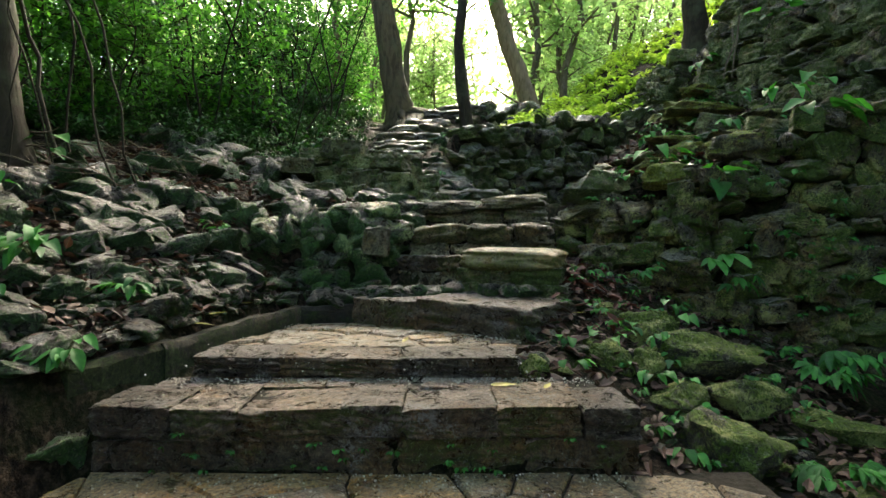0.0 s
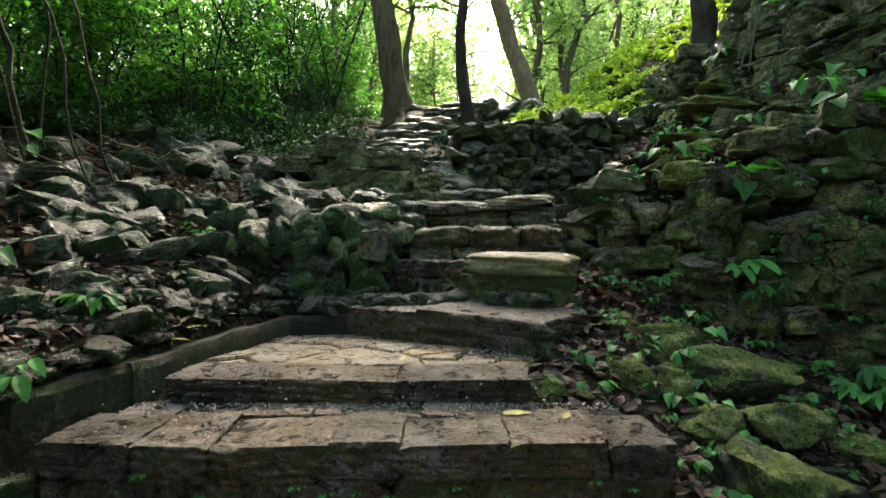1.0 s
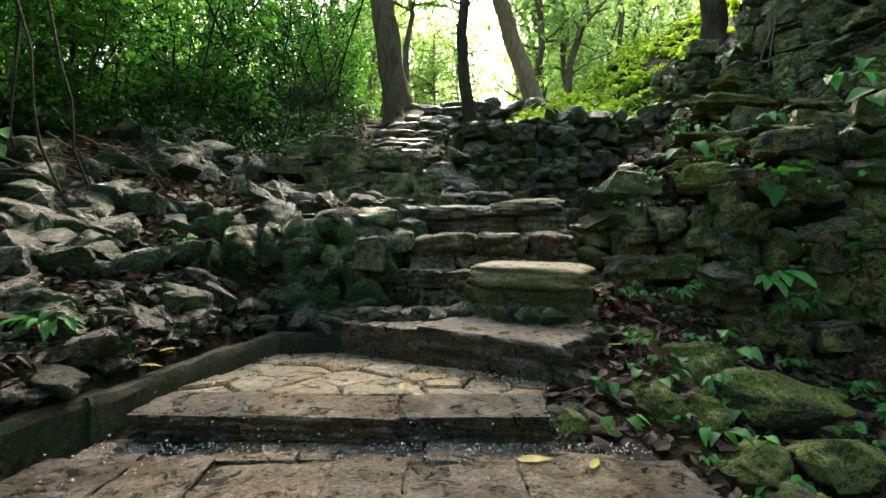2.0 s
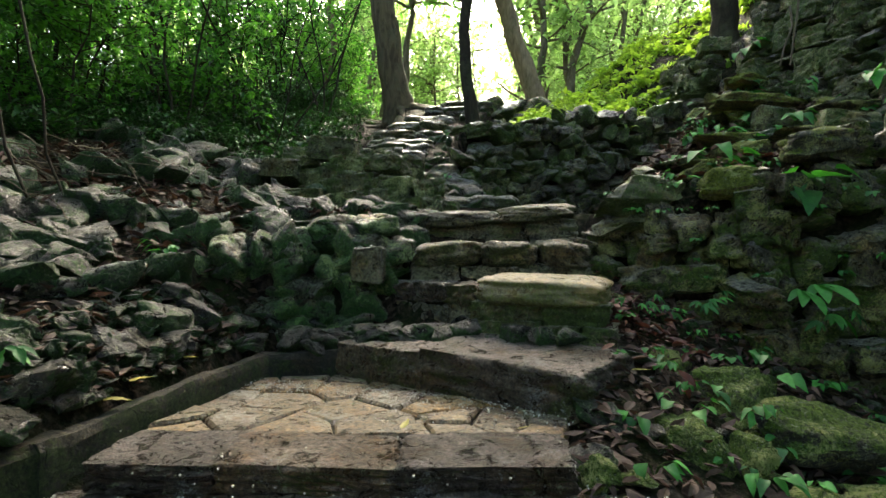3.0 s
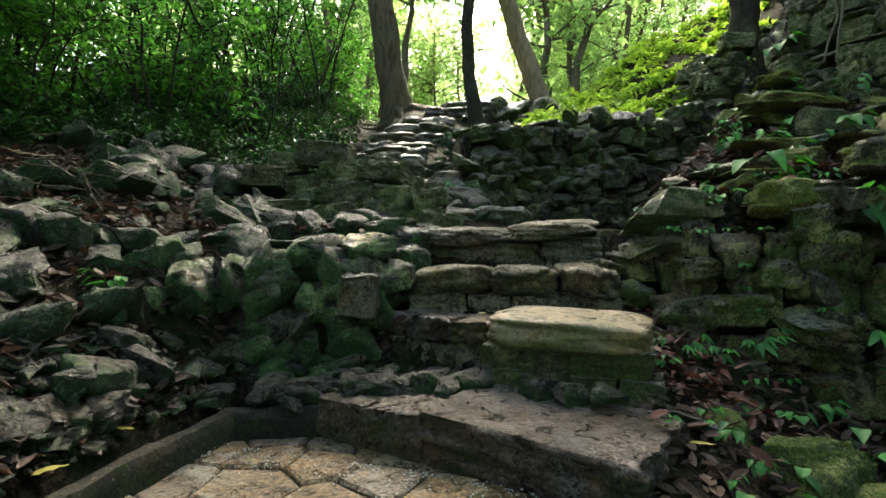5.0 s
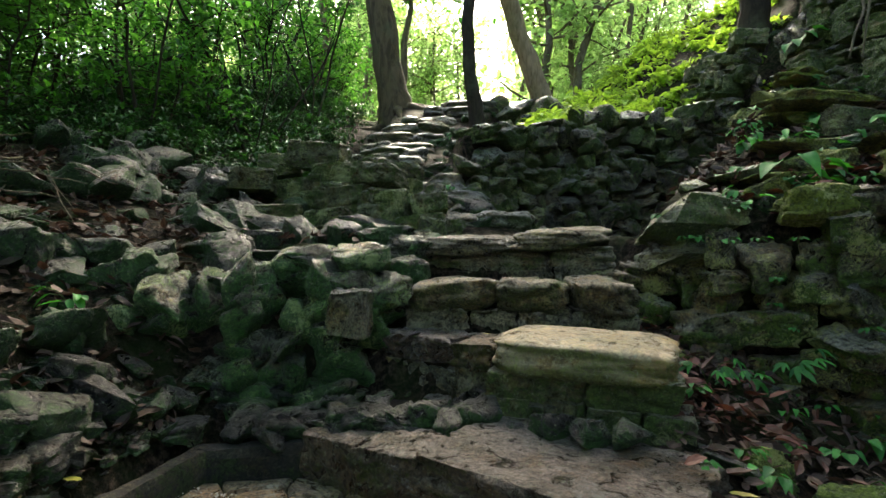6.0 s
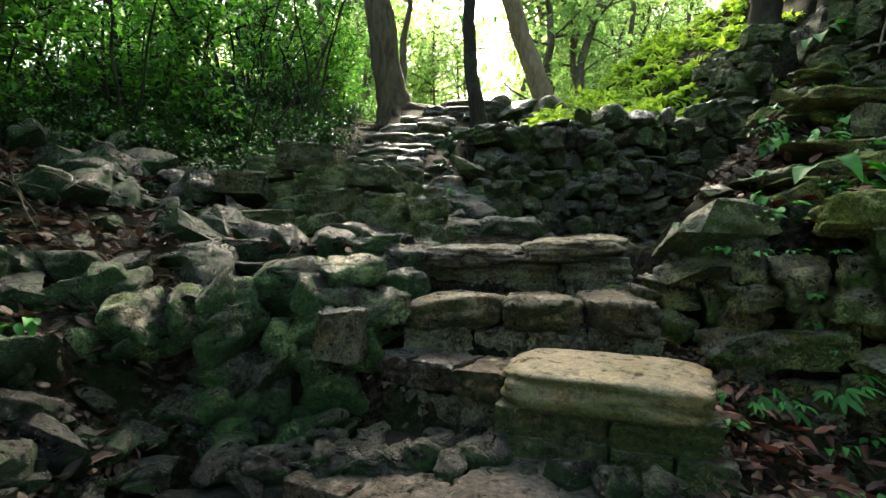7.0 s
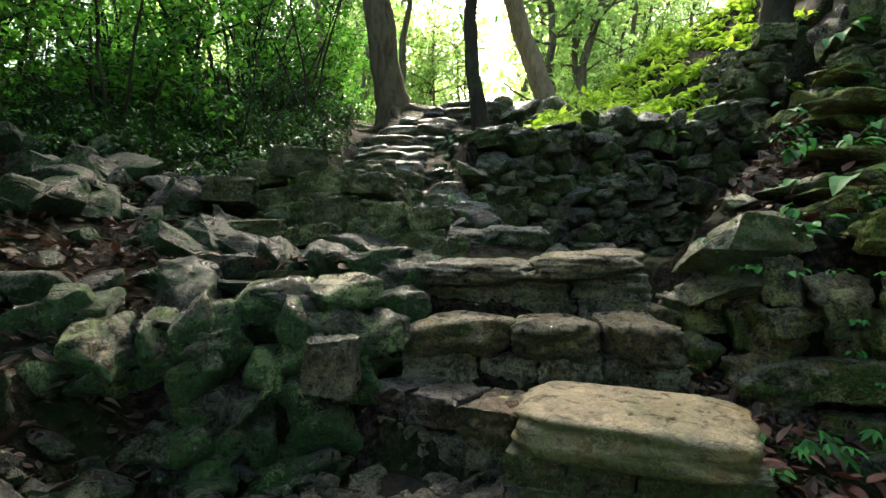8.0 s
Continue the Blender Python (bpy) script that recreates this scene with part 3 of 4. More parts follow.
def kerb(points, tops, width, label):
    """A low mortared kerb along points, its top at the heights given."""
    bm = bmesh.new()
    rings, n = [], len(points)
    steps = 14
    for i in range((n - 1) * steps + 1):
        k, f = min(n - 2, i // steps), (i - min(n - 2, i // steps) * steps) / steps
        a, b = Vector(points[k]), Vector(points[k + 1])
        p, top = a.lerp(b, f), tops[k] + (tops[k + 1] - tops[k]) * f
        side = Vector((-(b - a).y, (b - a).x)).normalized()
        ring = []
        for u, v in ((-.5, -.5), (-.52, -.1), (-.47, -.03), (-.3, 0), (.3, 0), (.48, -.03), (.5, -.5)):
            q = Vector((*(p + side * width * u), top + v))
            q += Vector((.012, .012, .014)) * noise.fractal(q * 7, .8, 2, 3)
            ring.append(bm.verts.new(q))
        rings.append(ring)
    for r0, r1 in zip(rings, rings[1:]):
        for i in range(6):
            bm.faces.new((r0[i], r0[i + 1], r1[i + 1], r1[i]))
    bm.faces.new(rings[0][::-1])
    bm.faces.new(rings[-1])
    bmesh.ops.recalc_face_normals(bm, faces=bm.faces[:])
    return thing("kerb", mesh_of("kerb", bm, M_KERB, True), Matrix(), label, "kerb", kind="structure")


build_stairs()
kerb([(-1.06, 4.02), (-1.20, 3.6), (-1.38, 2.86), (-1.42, 2.72)], [.40, .385, .35, .35], .10, "low damp mortar kerb green with algae")
kerb([(-1.41, 2.86), (-1.50, 2.55), (-1.60, 2.25)], [.35, .35, .33], .14, "low damp mortar kerb green with algae")
kerb([(-1.08, 4.02), (-.62, 4.08)], [.40, .41], .12, "low damp mortar kerb green with algae")
rubble_wall("wall_right", "mossy dry stone retaining wall beside the stair", [(1.05, 5.25), (1.45, 4.9), (2.0, 4.5), (3.0, 4.32), (4.6, 4.15)], lambda x, y: gz(x, y - .3) - .1,
            lambda x, y: float(np.interp(x, [1.05, 1.8, 2.1, 3.0, 4.6], [1.18, 1.26, 1.52, 1.9, 2.34])), WALL_BLOCKS[5:], .25, seed=3, wild=1.5, fill=.97, tall=.75)
rubble_wall("wall_court", "dark mossy rubble wall across the slope", [(-.1, 6.95), (.5, 7.5), (1.5, 7.75), (3.0, 8.4), (3.6, 8.6)], lambda x, y: 1.25,
            lambda x, y: float(np.interp(x, [-.1, .5, 1.5, 3.6], [1.8, 2.45, 2.68, 2.95])), COURT_STONES + DARK_BLOCKS[:5], .22, seed=4, depth=.2, wild=1.5, fill=1.08, tall=.8)
rubble_wall("wall_upper", "ruined upper wall of small broken stones", [(3.45, 9.7), (3.45, 8.8), (3.25, 7.2), (3.5, 5.9), (3.75, 4.9), (4.1, 3.6)], lambda x, y: gz(x - .35, y) - .1,
            lambda x, y: gz(x - .35, y) + float(np.interp(y, [4, 6, 7.5, 8.8, 9.7], [2.1, 1.8, 1.5, 1.05, .5])), CRAGS[:5] + COURT_STONES[:6], .22, lean=.35, seed=5, depth=.2)
rubble_wall("wall_left", "dark rubble wall beside the steps", [(-1.7, 4.42), (-1.1, 4.5), (-.72, 4.66), (-.48, 4.86), (-.32, 5.3), (-.15, 5.9)], lambda x, y: .34 if x < -.5 else float(stair_z(y)) - .05,
            lambda x, y: 1.10 + .1 * (y - 4.4), COBBLES, .2, lean=.14, seed=6, wild=1.3, fill=1.1, tall=.8)
rubble_wall("wall_terrace", "weathered rubble wall of the upper terrace", [(-2.5, 7.15), (-1.3, 6.85), (-.55, 6.4), (-.08, 6.1), (-.3, 6.9), (-.8, 7.6)], lambda x, y: 1.2,
            lambda x, y: float(np.interp(x, [-2.5, -1.2, -.5, -.05], [1.7, 1.7, 1.55, 1.4])), CRAGS, .32, seed=8, depth=.2, fill=.88)


# ---- loose stones ----
def joined(name, items, label, category, material=None):
    """Many small pieces (mesh, pose) as one mesh of kind stuff."""
    verts, faces, n = [], [], 0
    for me, m in items:
        co = np.empty(len(me.vertices) * 3)
        me.vertices.foreach_get("co", co)
        co = np.c_[co.reshape(-1, 3), np.ones(len(me.vertices))] @ np.array(m).T
        verts.append(co[:, :3])
        faces += [tuple(i + n for i in p.vertices) for p in me.polygons]
        n += len(me.vertices)
    return thing(name, mesh_from(name, np.concatenate(verts).tolist(), faces, material or items[0][0].materials[0]), Matrix(), label, category, kind="stuff")


PEBBLES = mesh_set(crag_bm, range(401, 409), "pebble", M_RUBBLE, count=11, longest=.8)
CHIPS = []


def tumble(r, x, y, s, kinds, flat, label, group, least):
    m = place(x, y, gz(x, y) + s * .2, r.uniform(-28, 28), r.uniform(-28, 28), r.uniform(0, 360), (s * r.uniform(.9, 1.7), s * r.uniform(.8, 1.2), s * r.uniform(flat, flat * 2)))
    if s < least:
        CHIPS.append((r.choice(PEBBLES if s < .04 else RUBBLE), m))
    else:
        thing("rock", r.choice(kinds), m, label, "rock", group)


def scatter_rocks():
    r = random.Random(21)
    for i in range(900):
        y = r.uniform(1.5, 7.3)
        x = float(left_edge(y)) - .1 - 2.9 * r.random() ** 1.35
        if y > 4.36 and x > -1.6 and y < 4.95:
            continue
        s = .025 + .19 * r.random() ** 3
        s = min(s, .09 + .03 * max(0, y - 2.5), .045 + (float(left_edge(y)) - x) * .35)
        tumble(r, x, y, s, RUBBLE, .55, "broken grey limestone lying on the leaf-strewn bank", "rubble on the bank", .112)
    for i in range(170):
        y = r.uniform(4.6, 8.4)
        x = r.uniform(float(np.interp(y, [4.5, 8.5], [1.5, 3.1])), float(upper_line(y)) - .05)
        if y < wall_line(x) + .05:
            continue
        s = .03 + .14 * r.random() ** 2.2
        tumble(r, x, y, s, CAP_STONES + CRAGS[:3], .4, "half-buried stone on the terrace above the wall", "stones on the terrace", .13)
    for i in range(110):
        y = r.uniform(6.2, 12.8)
        x = float(right_edge(y)) + r.uniform(-.4, .75) + .5 * float(step01(11.3, 12.5, y))
        if court_line(x) + .15 < y < 9.5 and x > .6:
            continue
        s = .05 + .11 * r.random() ** 2
        tumble(r, x, y, s, RUBBLE + CRAGS[:3], .45, "dark weathered stone tumbled beside the upper steps", "stones beside the steps", .12)
    for i in range(260):
        y = r.uniform(5.2, 10.2)
        x = float(upper_line(min(y, 9.2))) + .25 + 2.2 * r.random()
        s = .07 + .15 * r.random() ** 1.6
        tumble(r, x, y, s, DARK_BLOCKS[:8] + COURT_STONES[:4], .6, "dark broken stone on the slope above the ruined wall", "stones above the wall", .185)
    for i in range(190):
        y = r.uniform(2.2, 4.9)
        x = float(right_edge(y)) + .06 + 2.1 * r.random() ** 1.5
        if y > wall_line(x) - .25:
            continue
        s = .02 + .075 * r.random() ** 2.4
        tumble(r, x, y, s, BOULDERS[3:] + RUBBLE[5:9], .4, "small mossy stone in the gully beside the stair", "stones in the gully", .055)
    for i in range(800):
        y = r.uniform(2.2, 4.1)
        x = float(left_edge(y)) - .06 - .4 * r.random()
        s = .010 + .045 * r.random() ** 2.5
        CHIPS.append((r.choice(PEBBLES), place(x, y, gz(x, y) + s * .5, r.uniform(-30, 30), r.uniform(-30, 30), r.uniform(0, 360), (s * 1.3, s, s * .7))))
    joined("stone_chips", CHIPS, "loose grey stone chips among dead leaves", "gravel")


scatter_rocks()


def boulders():
    spots = [(1.29, 3.58, .26, .24, .18, .15, 10), (1.58, 3.28, .17, .33, .2, .15, -14), (.93, 3.2, .13, .17, .2, .16, 40), (1.14, 3.1, .16, .10, .12, .09, 0),
             (1.24, 2.85, .02, .20, .18, .12, 20), (1.62, 2.92, .02, .23, .16, .12, -10), (1.33, 2.56, -.12, .23, .28, .20, 15), (2.15, 3.05, -.22, .36, .2, .14, -20),
             (.72, 3.55, .2, .13, .2, .14, 0), (1.05, 3.9, .32, .16, .2, .12, 60)]
    for x, y, z, a, b, c, turn in spots:
        thing("boulder", R.choice(BOULDERS), place(x, y, z, R.uniform(-8, 8), R.uniform(-8, 8), turn, (a, b, c)), "fallen boulder covered with bright moss", "boulder", "fallen boulders")
    for x, y, z, a, b, c, turn in [(1.42, 5.12, 1.40, .36, .25, .16, 8), (1.88, 5.5, 1.71, .27, .2, .10, -6), (1.6, 5.42, 1.62, .1, .1, .06, 20), (1.32, 5.02, 1.16, .24, .18, .12, -4)]:
        thing("boulder", R.choice(WEDGES), place(x, y, z, R.uniform(-4, 4), R.uniform(-16, -8), turn, (a, b, c)), "large squared stone with a pale worn top on the wall", "boulder", "cap stones")
    caps = [(1.95, 4.72, 1.42, .22, .18, .13, 0), (2.5, 4.65, 1.68, .26, .2, .13, 5), (2.95, 6.15, 2.32, .5, .34, .08, 15), (2.35, 5.5, 1.90, .34, .2, .07, -10), (3.25, 5.5, 2.14, .4, .22, .08, 20), (2.75, 5.15, 1.86, .3, .2, .08, 5), (3.3, 6.9, 2.74, .4, .25, .08, 40), (2.05, 5.25, 1.66, .25, .16, .07, 15)]
    for x, y, z, a, b, c, turn in caps:
        thing("boulder", R.choice(CAP_STONES), place(x, y, z, R.uniform(-8, 8), R.uniform(-6, 6), turn, (a, b, c)), "flat mossy cap stone on the wall top", "boulder", "cap stones")
    ledge = [(-1.02, 5.1, 1.16, .26, .14, .06, 5), (-.82, 4.78, 1.10, .2, .14, .08, 0), (-1.3, 4.62, 1.02, .2, .15, .07, 8), (-.42, 5.25, 1.14, .08, .08, .08, 0),
             (-.6, 5.3, 1.18, .1, .09, .09, 30), (-.28, 5.1, 1.06, .11, .09, .09, 0), (-.72, 4.22, .43, .14, .1, .07, 20), (-.52, 4.12, .45, .15, .1, .06, -15), (-.3, 4.1, .45, .12, .1, .05, 10)]
    for x, y, z, a, b, c, turn in ledge:
        thing("rock", R.choice(RUBBLE), place(x, y, z, R.uniform(-8, 8), R.uniform(-8, 8), turn, (a, b, c)), "loose ledge stone with a pale worn top", "rock", "ledge stones")
    thing("rock", PALE_BLOCKS[2], place(-.555, 4.54, .885, 2, 4, -10, (.10, .08, .125)), "pale squared block set upright in the rubble wall", "rock", "ledge stones")
    foot = [(-1.56, 2.12, -.03, .15, .16, .13, 5), (-1.64, 1.78, -.12, .2, .22, .12, -12), (-1.78, 1.95, -.02, .17, .2, .1, 10), (-1.85, 2.0, .16, .2, .2, .14, 40), (-1.8, 1.5, -.06, .2, .2, .15, 70), (-2.0, 1.75, .12, .2, .22, .15, 20), (-1.62, 2.35, .2, .1, .14, .1, 0)]
    for x, y, z, a, b, c, turn in foot:
        thing("boulder", R.choice(COBBLES), place(x, y, z, R.uniform(-8, 8), R.uniform(-8, 8), turn, (a, b, c)), "dark mossy stone at the foot of the bank", "boulder", "dark stones at the foot")
    crags = [(-1.24, 6.98, 2.06, .27, .24, .13, -6), (-1.02, 6.9, 1.88, .30, .22, .10, 8), (-.62, 6.58, 1.82, .22, .24, .09, -12), (-.86, 6.66, 1.70, .26, .2, .09, 4), (-.55, 6.45, 1.62, .2, .2, .07, 14),
             (-.2, 6.25, 1.55, .16, .18, .085, 8), (-.24, 6.22, 1.38, .2, .2, .10, -5), (-.60, 6.34, 1.42, .22, .2, .12, 10), (-1.66, 7.1, 1.98, .22, .2, .12, 14), (-1.36, 6.88, 1.76, .26, .2, .11, -8), (-1.72, 6.55, 1.78, .2, .18, .10, 10),
             (-2.08, 6.6, 1.74, .2, .18, .10, -14), (-1.42, 6.15, 1.48, .22, .16, .08, 4), (-1.85, 6.2, 1.47, .2, .16, .09, 12), (-1.0, 6.2, 1.44, .18, .16, .07, -9),
             (-.62, 7.3, 1.95, .25, .3, .14, 30), (-.85, 7.8, 2.08, .3, .3, .14, 10), (-.5, 7.0, 1.78, .2, .2, .1, -20)]
    for x, y, z, a, b, c, turn in [(1.35, 12.4, 3.85, .5, .4, .36, 0), (.85, 12.6, 3.9, .4, .4, .3, 25), (1.8, 12.2, 3.75, .4, .4, .32, 50), (.45, 12.9, 4.0, .4, .3, .25, 70)]:
        thing("crag", R.choice(COURT_STONES), place(x, y, z, R.uniform(-8, 8), R.uniform(-8, 8), turn, (a, b, c)), "large dark weathered rock at the head of the steps", "rock", "rocks at the stair head")
    for x, y, z, a, b, c, turn in crags:
        thing("crag", R.choice(CRAGS), place(x, y, z, R.uniform(-8, 8), R.uniform(-8, 8), turn, (a, b, c)), "large craggy limestone block with worn pale top", "rock", "crags by the upper steps")
    for i in range(24):
        x, y = R.uniform(-1.25, -.3), R.uniform(4.04, 4.5)
        s = R.uniform(.04, .09)
        thing("rock", R.choice(RUBBLE), place(x, y, .40 + (y - 4.02) * .2 + s * .3, R.uniform(-25, 25), R.uniform(-25, 25), R.uniform(0, 360), (s * 1.5, s, s * .7)), "dark loose stone at the foot of the rubble wall", "rock", "stones at the wall foot")
    small = [(.2, 3.98), (.34, 3.9), (.47, 3.84), (.58, 3.80), (.02, 4.08)]
    small += [(R.uniform(-.55, .1), R.uniform(4.02, 4.4)) for _ in range(22)]
    for x, y in small:
        s = R.uniform(.035, .085)
        thing("rock", R.choice(RUBBLE), place(x, y, .47 + s * .5, R.uniform(-20, 20), R.uniform(-20, 20), R.uniform(0, 360), (s * 1.3, s, s * .8)), "small loose stone lying on the step", "rock", "small stones on the step")


boulders()


# ---- plants ----
def tube(verts, faces, pts, radii, sides=7):
    n0 = len(verts)
    for i, (p, r) in enumerate(zip(pts, radii)):
        d = (Vector(pts[min(i + 1, len(pts) - 1)]) - Vector(pts[max(i - 1, 0)])).normalized()
        a = d.orthogonal().normalized() if abs(d.z) < .9 else Vector((1, 0, 0)).cross(d).normalized()
        b = d.cross(a)
        for k in range(sides):
            w = 2 * math.pi * k / sides
            verts.append(tuple(Vector(p) + (a * math.cos(w) + b * math.sin(w)) * r))
    for i in range(len(pts) - 1):
        for k in range(sides):
            k2 = (k + 1) % sides
            faces.append((n0 + i * sides + k, n0 + i * sides + k2, n0 + (i + 1) * sides + k2, n0 + (i + 1) * sides + k))


def leaf(verts, faces, base, d, up, length, width):
    """One folded, drooping leaf of six faces."""
    d, side = d.normalized(), d.cross(up)
    if side.length < 1e-3:
        side = Vector((1, 0, 0))
    side.normalize()
    nrm = side.cross(d)
    n0 = len(verts)
    for f, w, h in ((0, 0, 0), (.3, .46, .06), (.62, .40, .02), (1, 0, -.16)):
        c = base + d * length * f + nrm * length * h
        if w == 0:
            verts.append(tuple(c))
        else:
            verts.append(tuple(c - side * width * w + nrm * width * .12))
            verts.append(tuple(c))
            verts.append(tuple(c + side * width * w + nrm * width * .12))
    a = n0
    faces += [(a, a + 2, a + 1), (a, a + 3, a + 2), (a + 1, a + 2, a + 5, a + 4), (a + 2, a + 3, a + 6, a + 5), (a + 4, a + 5, a + 7), (a + 5, a + 6, a + 7)]


def unit(r, flat=1.0):
    return Vector((r.gauss(0, 1), r.gauss(0, 1), r.gauss(0, 1) * flat)).normalized()


def branchy(seed, height, spread, radius, boughs, leaves, size, low=.15, bend=.25):
    """Wood and leaves of one shrub or young tree, as two lists of verts and faces."""
    r = random.Random(seed)
    wv, wf, lv, lf = [], [], [], []
    pts, p = [], Vector((0, 0, -.15))
    drift = Vector((r.uniform(-bend, bend), r.uniform(-bend, bend), 0))
    for i in range(8):
        pts.append(p.copy())
        p = p + Vector((drift.x * height / 8 + r.uniform(-.04, .04) * height, drift.y * height / 8 + r.uniform(-.04, .04) * height, height / 8))
    tube(wv, wf, pts, [radius * (1 - .75 * i / 7) for i in range(8)])
    for b in range(boughs):
        f = low + (1 - low) * r.random()
        k = min(6, int(f * 7))
        start = Vector(pts[k]).lerp(Vector(pts[k + 1]), f * 7 - k)
        d = unit(r, .4)
        d.z = abs(d.z) * .8 + .15
        q, bp = start.copy(), []
        ln = spread * r.uniform(.5, 1.1)
        for i in range(5):
            bp.append(q.copy())
            d = (d + unit(r) * .28 + Vector((0, 0, -.06))).normalized()
            q = q + d * ln / 4
        tube(wv, wf, bp, [radius * .35 * (1 - .2 * i) + .002 for i in range(5)], 5)
        for i in range(leaves):
            g = r.uniform(.25, 1.05) * 3.99
            k2 = min(3, int(g))
            c = Vector(bp[k2]).lerp(Vector(bp[k2 + 1]), g - k2) + unit(r) * spread * .16
            dd = unit(r, .5)
            dd.z -= .25
            s = size * r.uniform(.6, 1.3)
            leaf(lv, lf, c, dd, Vector((r.uniform(-.4, .4), r.uniform(-.4, .4), 1)), s, s * r.uniform(.4, .6))
    return wv, wf, lv, lf


def plant_kind(name, seeds, wood, green, **kw):
    out = []
    for s in seeds:
        wv, wf, lv, lf = branchy(s, **kw)
        out.append((mesh_from(name + "_stem", wv, wf, wood, True), mesh_from(name + "_leaves", lv, lf, green)))
    return out


def plant(name, meshes, m, label, category, group, stem="stem", crown="leaves"):
    ob = new(name)
    ob.matrix_basis = m
    tagged(ob, label, category, group)
    tagged(part(stem, meshes[0], ob), kind="stuff")
    tagged(part(crown, meshes[1], ob), kind="stuff")
    return ob


SHRUBS = plant_kind("shrub", range(101, 107), M_BARK_DARK, M_LEAF, height=2.8, spread=.85, radius=.02, boughs=24, leaves=34, size=.105)
FAR_SHRUBS = plant_kind("far_shrub", range(161, 164), M_BARK_DARK, M_LEAF_HAZE, height=2.8, spread=.85, radius=.02, boughs=20, leaves=22, size=.12)
UNDER = plant_kind("undergrowth", range(111, 115), M_BARK_DARK, M_LEAF_DARK, height=.45, spread=.4, radius=.008, boughs=11, leaves=16, size=.085)
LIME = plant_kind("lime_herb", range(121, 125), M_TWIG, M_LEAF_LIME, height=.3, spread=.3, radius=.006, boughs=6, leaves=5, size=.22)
TREES = plant_kind("tree", range(131, 136), M_BARK, M_LEAF_HAZE, height=12, spread=2.4, radius=.12, boughs=36, leaves=46, size=.26, low=.12, bend=.12)
SLIM = plant_kind("slim_tree", range(151, 155), M_BARK, M_LEAF_HAZE, height=15, spread=1.9, radius=.13, boughs=26, leaves=34, size=.24, low=.33, bend=.06)
SHADE_TREES = plant_kind("canopy", range(141, 144), M_BARK, M_LEAF, height=12, spread=4.2, radius=.2, boughs=22, leaves=48, size=.34, low=.55, bend=.1)


def plant_forest():
    r = random.Random(31)
    for i in range(44):
        x, y = r.uniform(-10, -1.9), r.uniform(8.0, 15.5)
        if x > -2.2 - (y - 8) * .05:
            continue
        s = r.uniform(.7, 1.3)
        plant("shrub", r.choice(SHRUBS), place(x, y, gz(x, y), 0, 0, r.uniform(0, 360), (s, s, s)), "slender leafy shrub with thin dark stems", "shrub", "forest shrubs")
    for i in range(12):
        x, y = r.uniform(-4.6, -1.9), r.uniform(12.6, 17)
        s = r.uniform(.7, 1.3)
        plant("shrub", r.choice(SHRUBS), place(x, y, gz(x, y), 0, 0, r.uniform(0, 360), (s, s, s)), "slender leafy shrub with thin dark stems", "shrub", "forest shrubs")
    for i in range(12):
        x, y = r.uniform(-5.8, -4.0), r.uniform(5.2, 8)
        s = r.uniform(.7, 1.1)
        plant("shrub", r.choice(SHRUBS), place(x, y, gz(x, y), 0, 0, r.uniform(0, 360), (s, s, s)), "slender leafy shrub with thin dark stems", "shrub", "forest shrubs")
    for i in range(460):
        x, y = r.uniform(-7, -1.3), 5.6 + 7.5 * r.random()
        if x > left_edge(y) - .45 or y < 7.2 + .55 * (x + 1.5):
            continue
        s = r.uniform(.5, 1.1)
        plant("undergrowth", r.choice(UNDER), place(x, y, gz(x, y), 0, 0, r.uniform(0, 360), (s, s, s)), "low dark-leaved forest plant", "plant", "undergrowth")
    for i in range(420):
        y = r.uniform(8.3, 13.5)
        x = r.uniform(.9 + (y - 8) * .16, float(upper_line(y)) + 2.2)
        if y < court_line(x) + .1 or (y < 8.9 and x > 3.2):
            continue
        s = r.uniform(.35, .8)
        plant("lime_herb", r.choice(LIME), place(x, y, gz(x, y), 0, 0, r.uniform(0, 360), (s, s, s)), "broad-leaved herb on the slope, coloured as sunlit yellow-green", "plant", "sunlit herbs")
    for i in range(90):
        x, y = r.uniform(-24, 24), r.uniform(17, 60)
        if abs(x - 1.2 - (y - 14) * .06) < .5 + y * .008:
            continue
        s = r.uniform(.6, 1.3)
        plant("forest_tree", r.choice(TREES), place(x, y, gz(x, y), 0, 0, r.uniform(0, 360), (s, s, s)), "slim forest tree with airy crown of haze-paled green", "tree", "forest trees", "trunk", "crown")
    for i in range(26):
        y = r.uniform(23, 60)
        x = y * (r.uniform(-.2, .0) if i % 2 else r.uniform(.125, .30))
        s = r.uniform(.45, .62) + .012 * (y - 23)
        plant("forest_tree", r.choice(TREES), place(x, y, gz(x, y), 0, 0, r.uniform(0, 360), (s, s, s)), "slim forest tree with airy crown of haze-paled green", "tree", "forest trees", "trunk", "crown")
    for i in range(30):
        y = r.uniform(19, 44)
        k = r.uniform(-.26, .40)
        if .045 < k < .12:
            continue
        s = r.uniform(.7, 1.1)
        plant("slim_tree", r.choice(SLIM), place(y * k, y, gz(y * k, y), 0, 0, r.uniform(0, 360), (s, s, s)), "slim pale-trunked tree with a high airy crown", "tree", "slim trees", "trunk", "crown")
    for i in range(14):
        y = r.uniform(24, 42)
        k = r.uniform(.22, .42)
        s = r.uniform(.6, .9)
        plant("forest_tree", r.choice(TREES), place(y * k, y, gz(y * k, y), 0, 0, r.uniform(0, 360), (s, s, s)), "slim forest tree with airy crown of haze-paled green", "tree", "forest trees", "trunk", "crown")
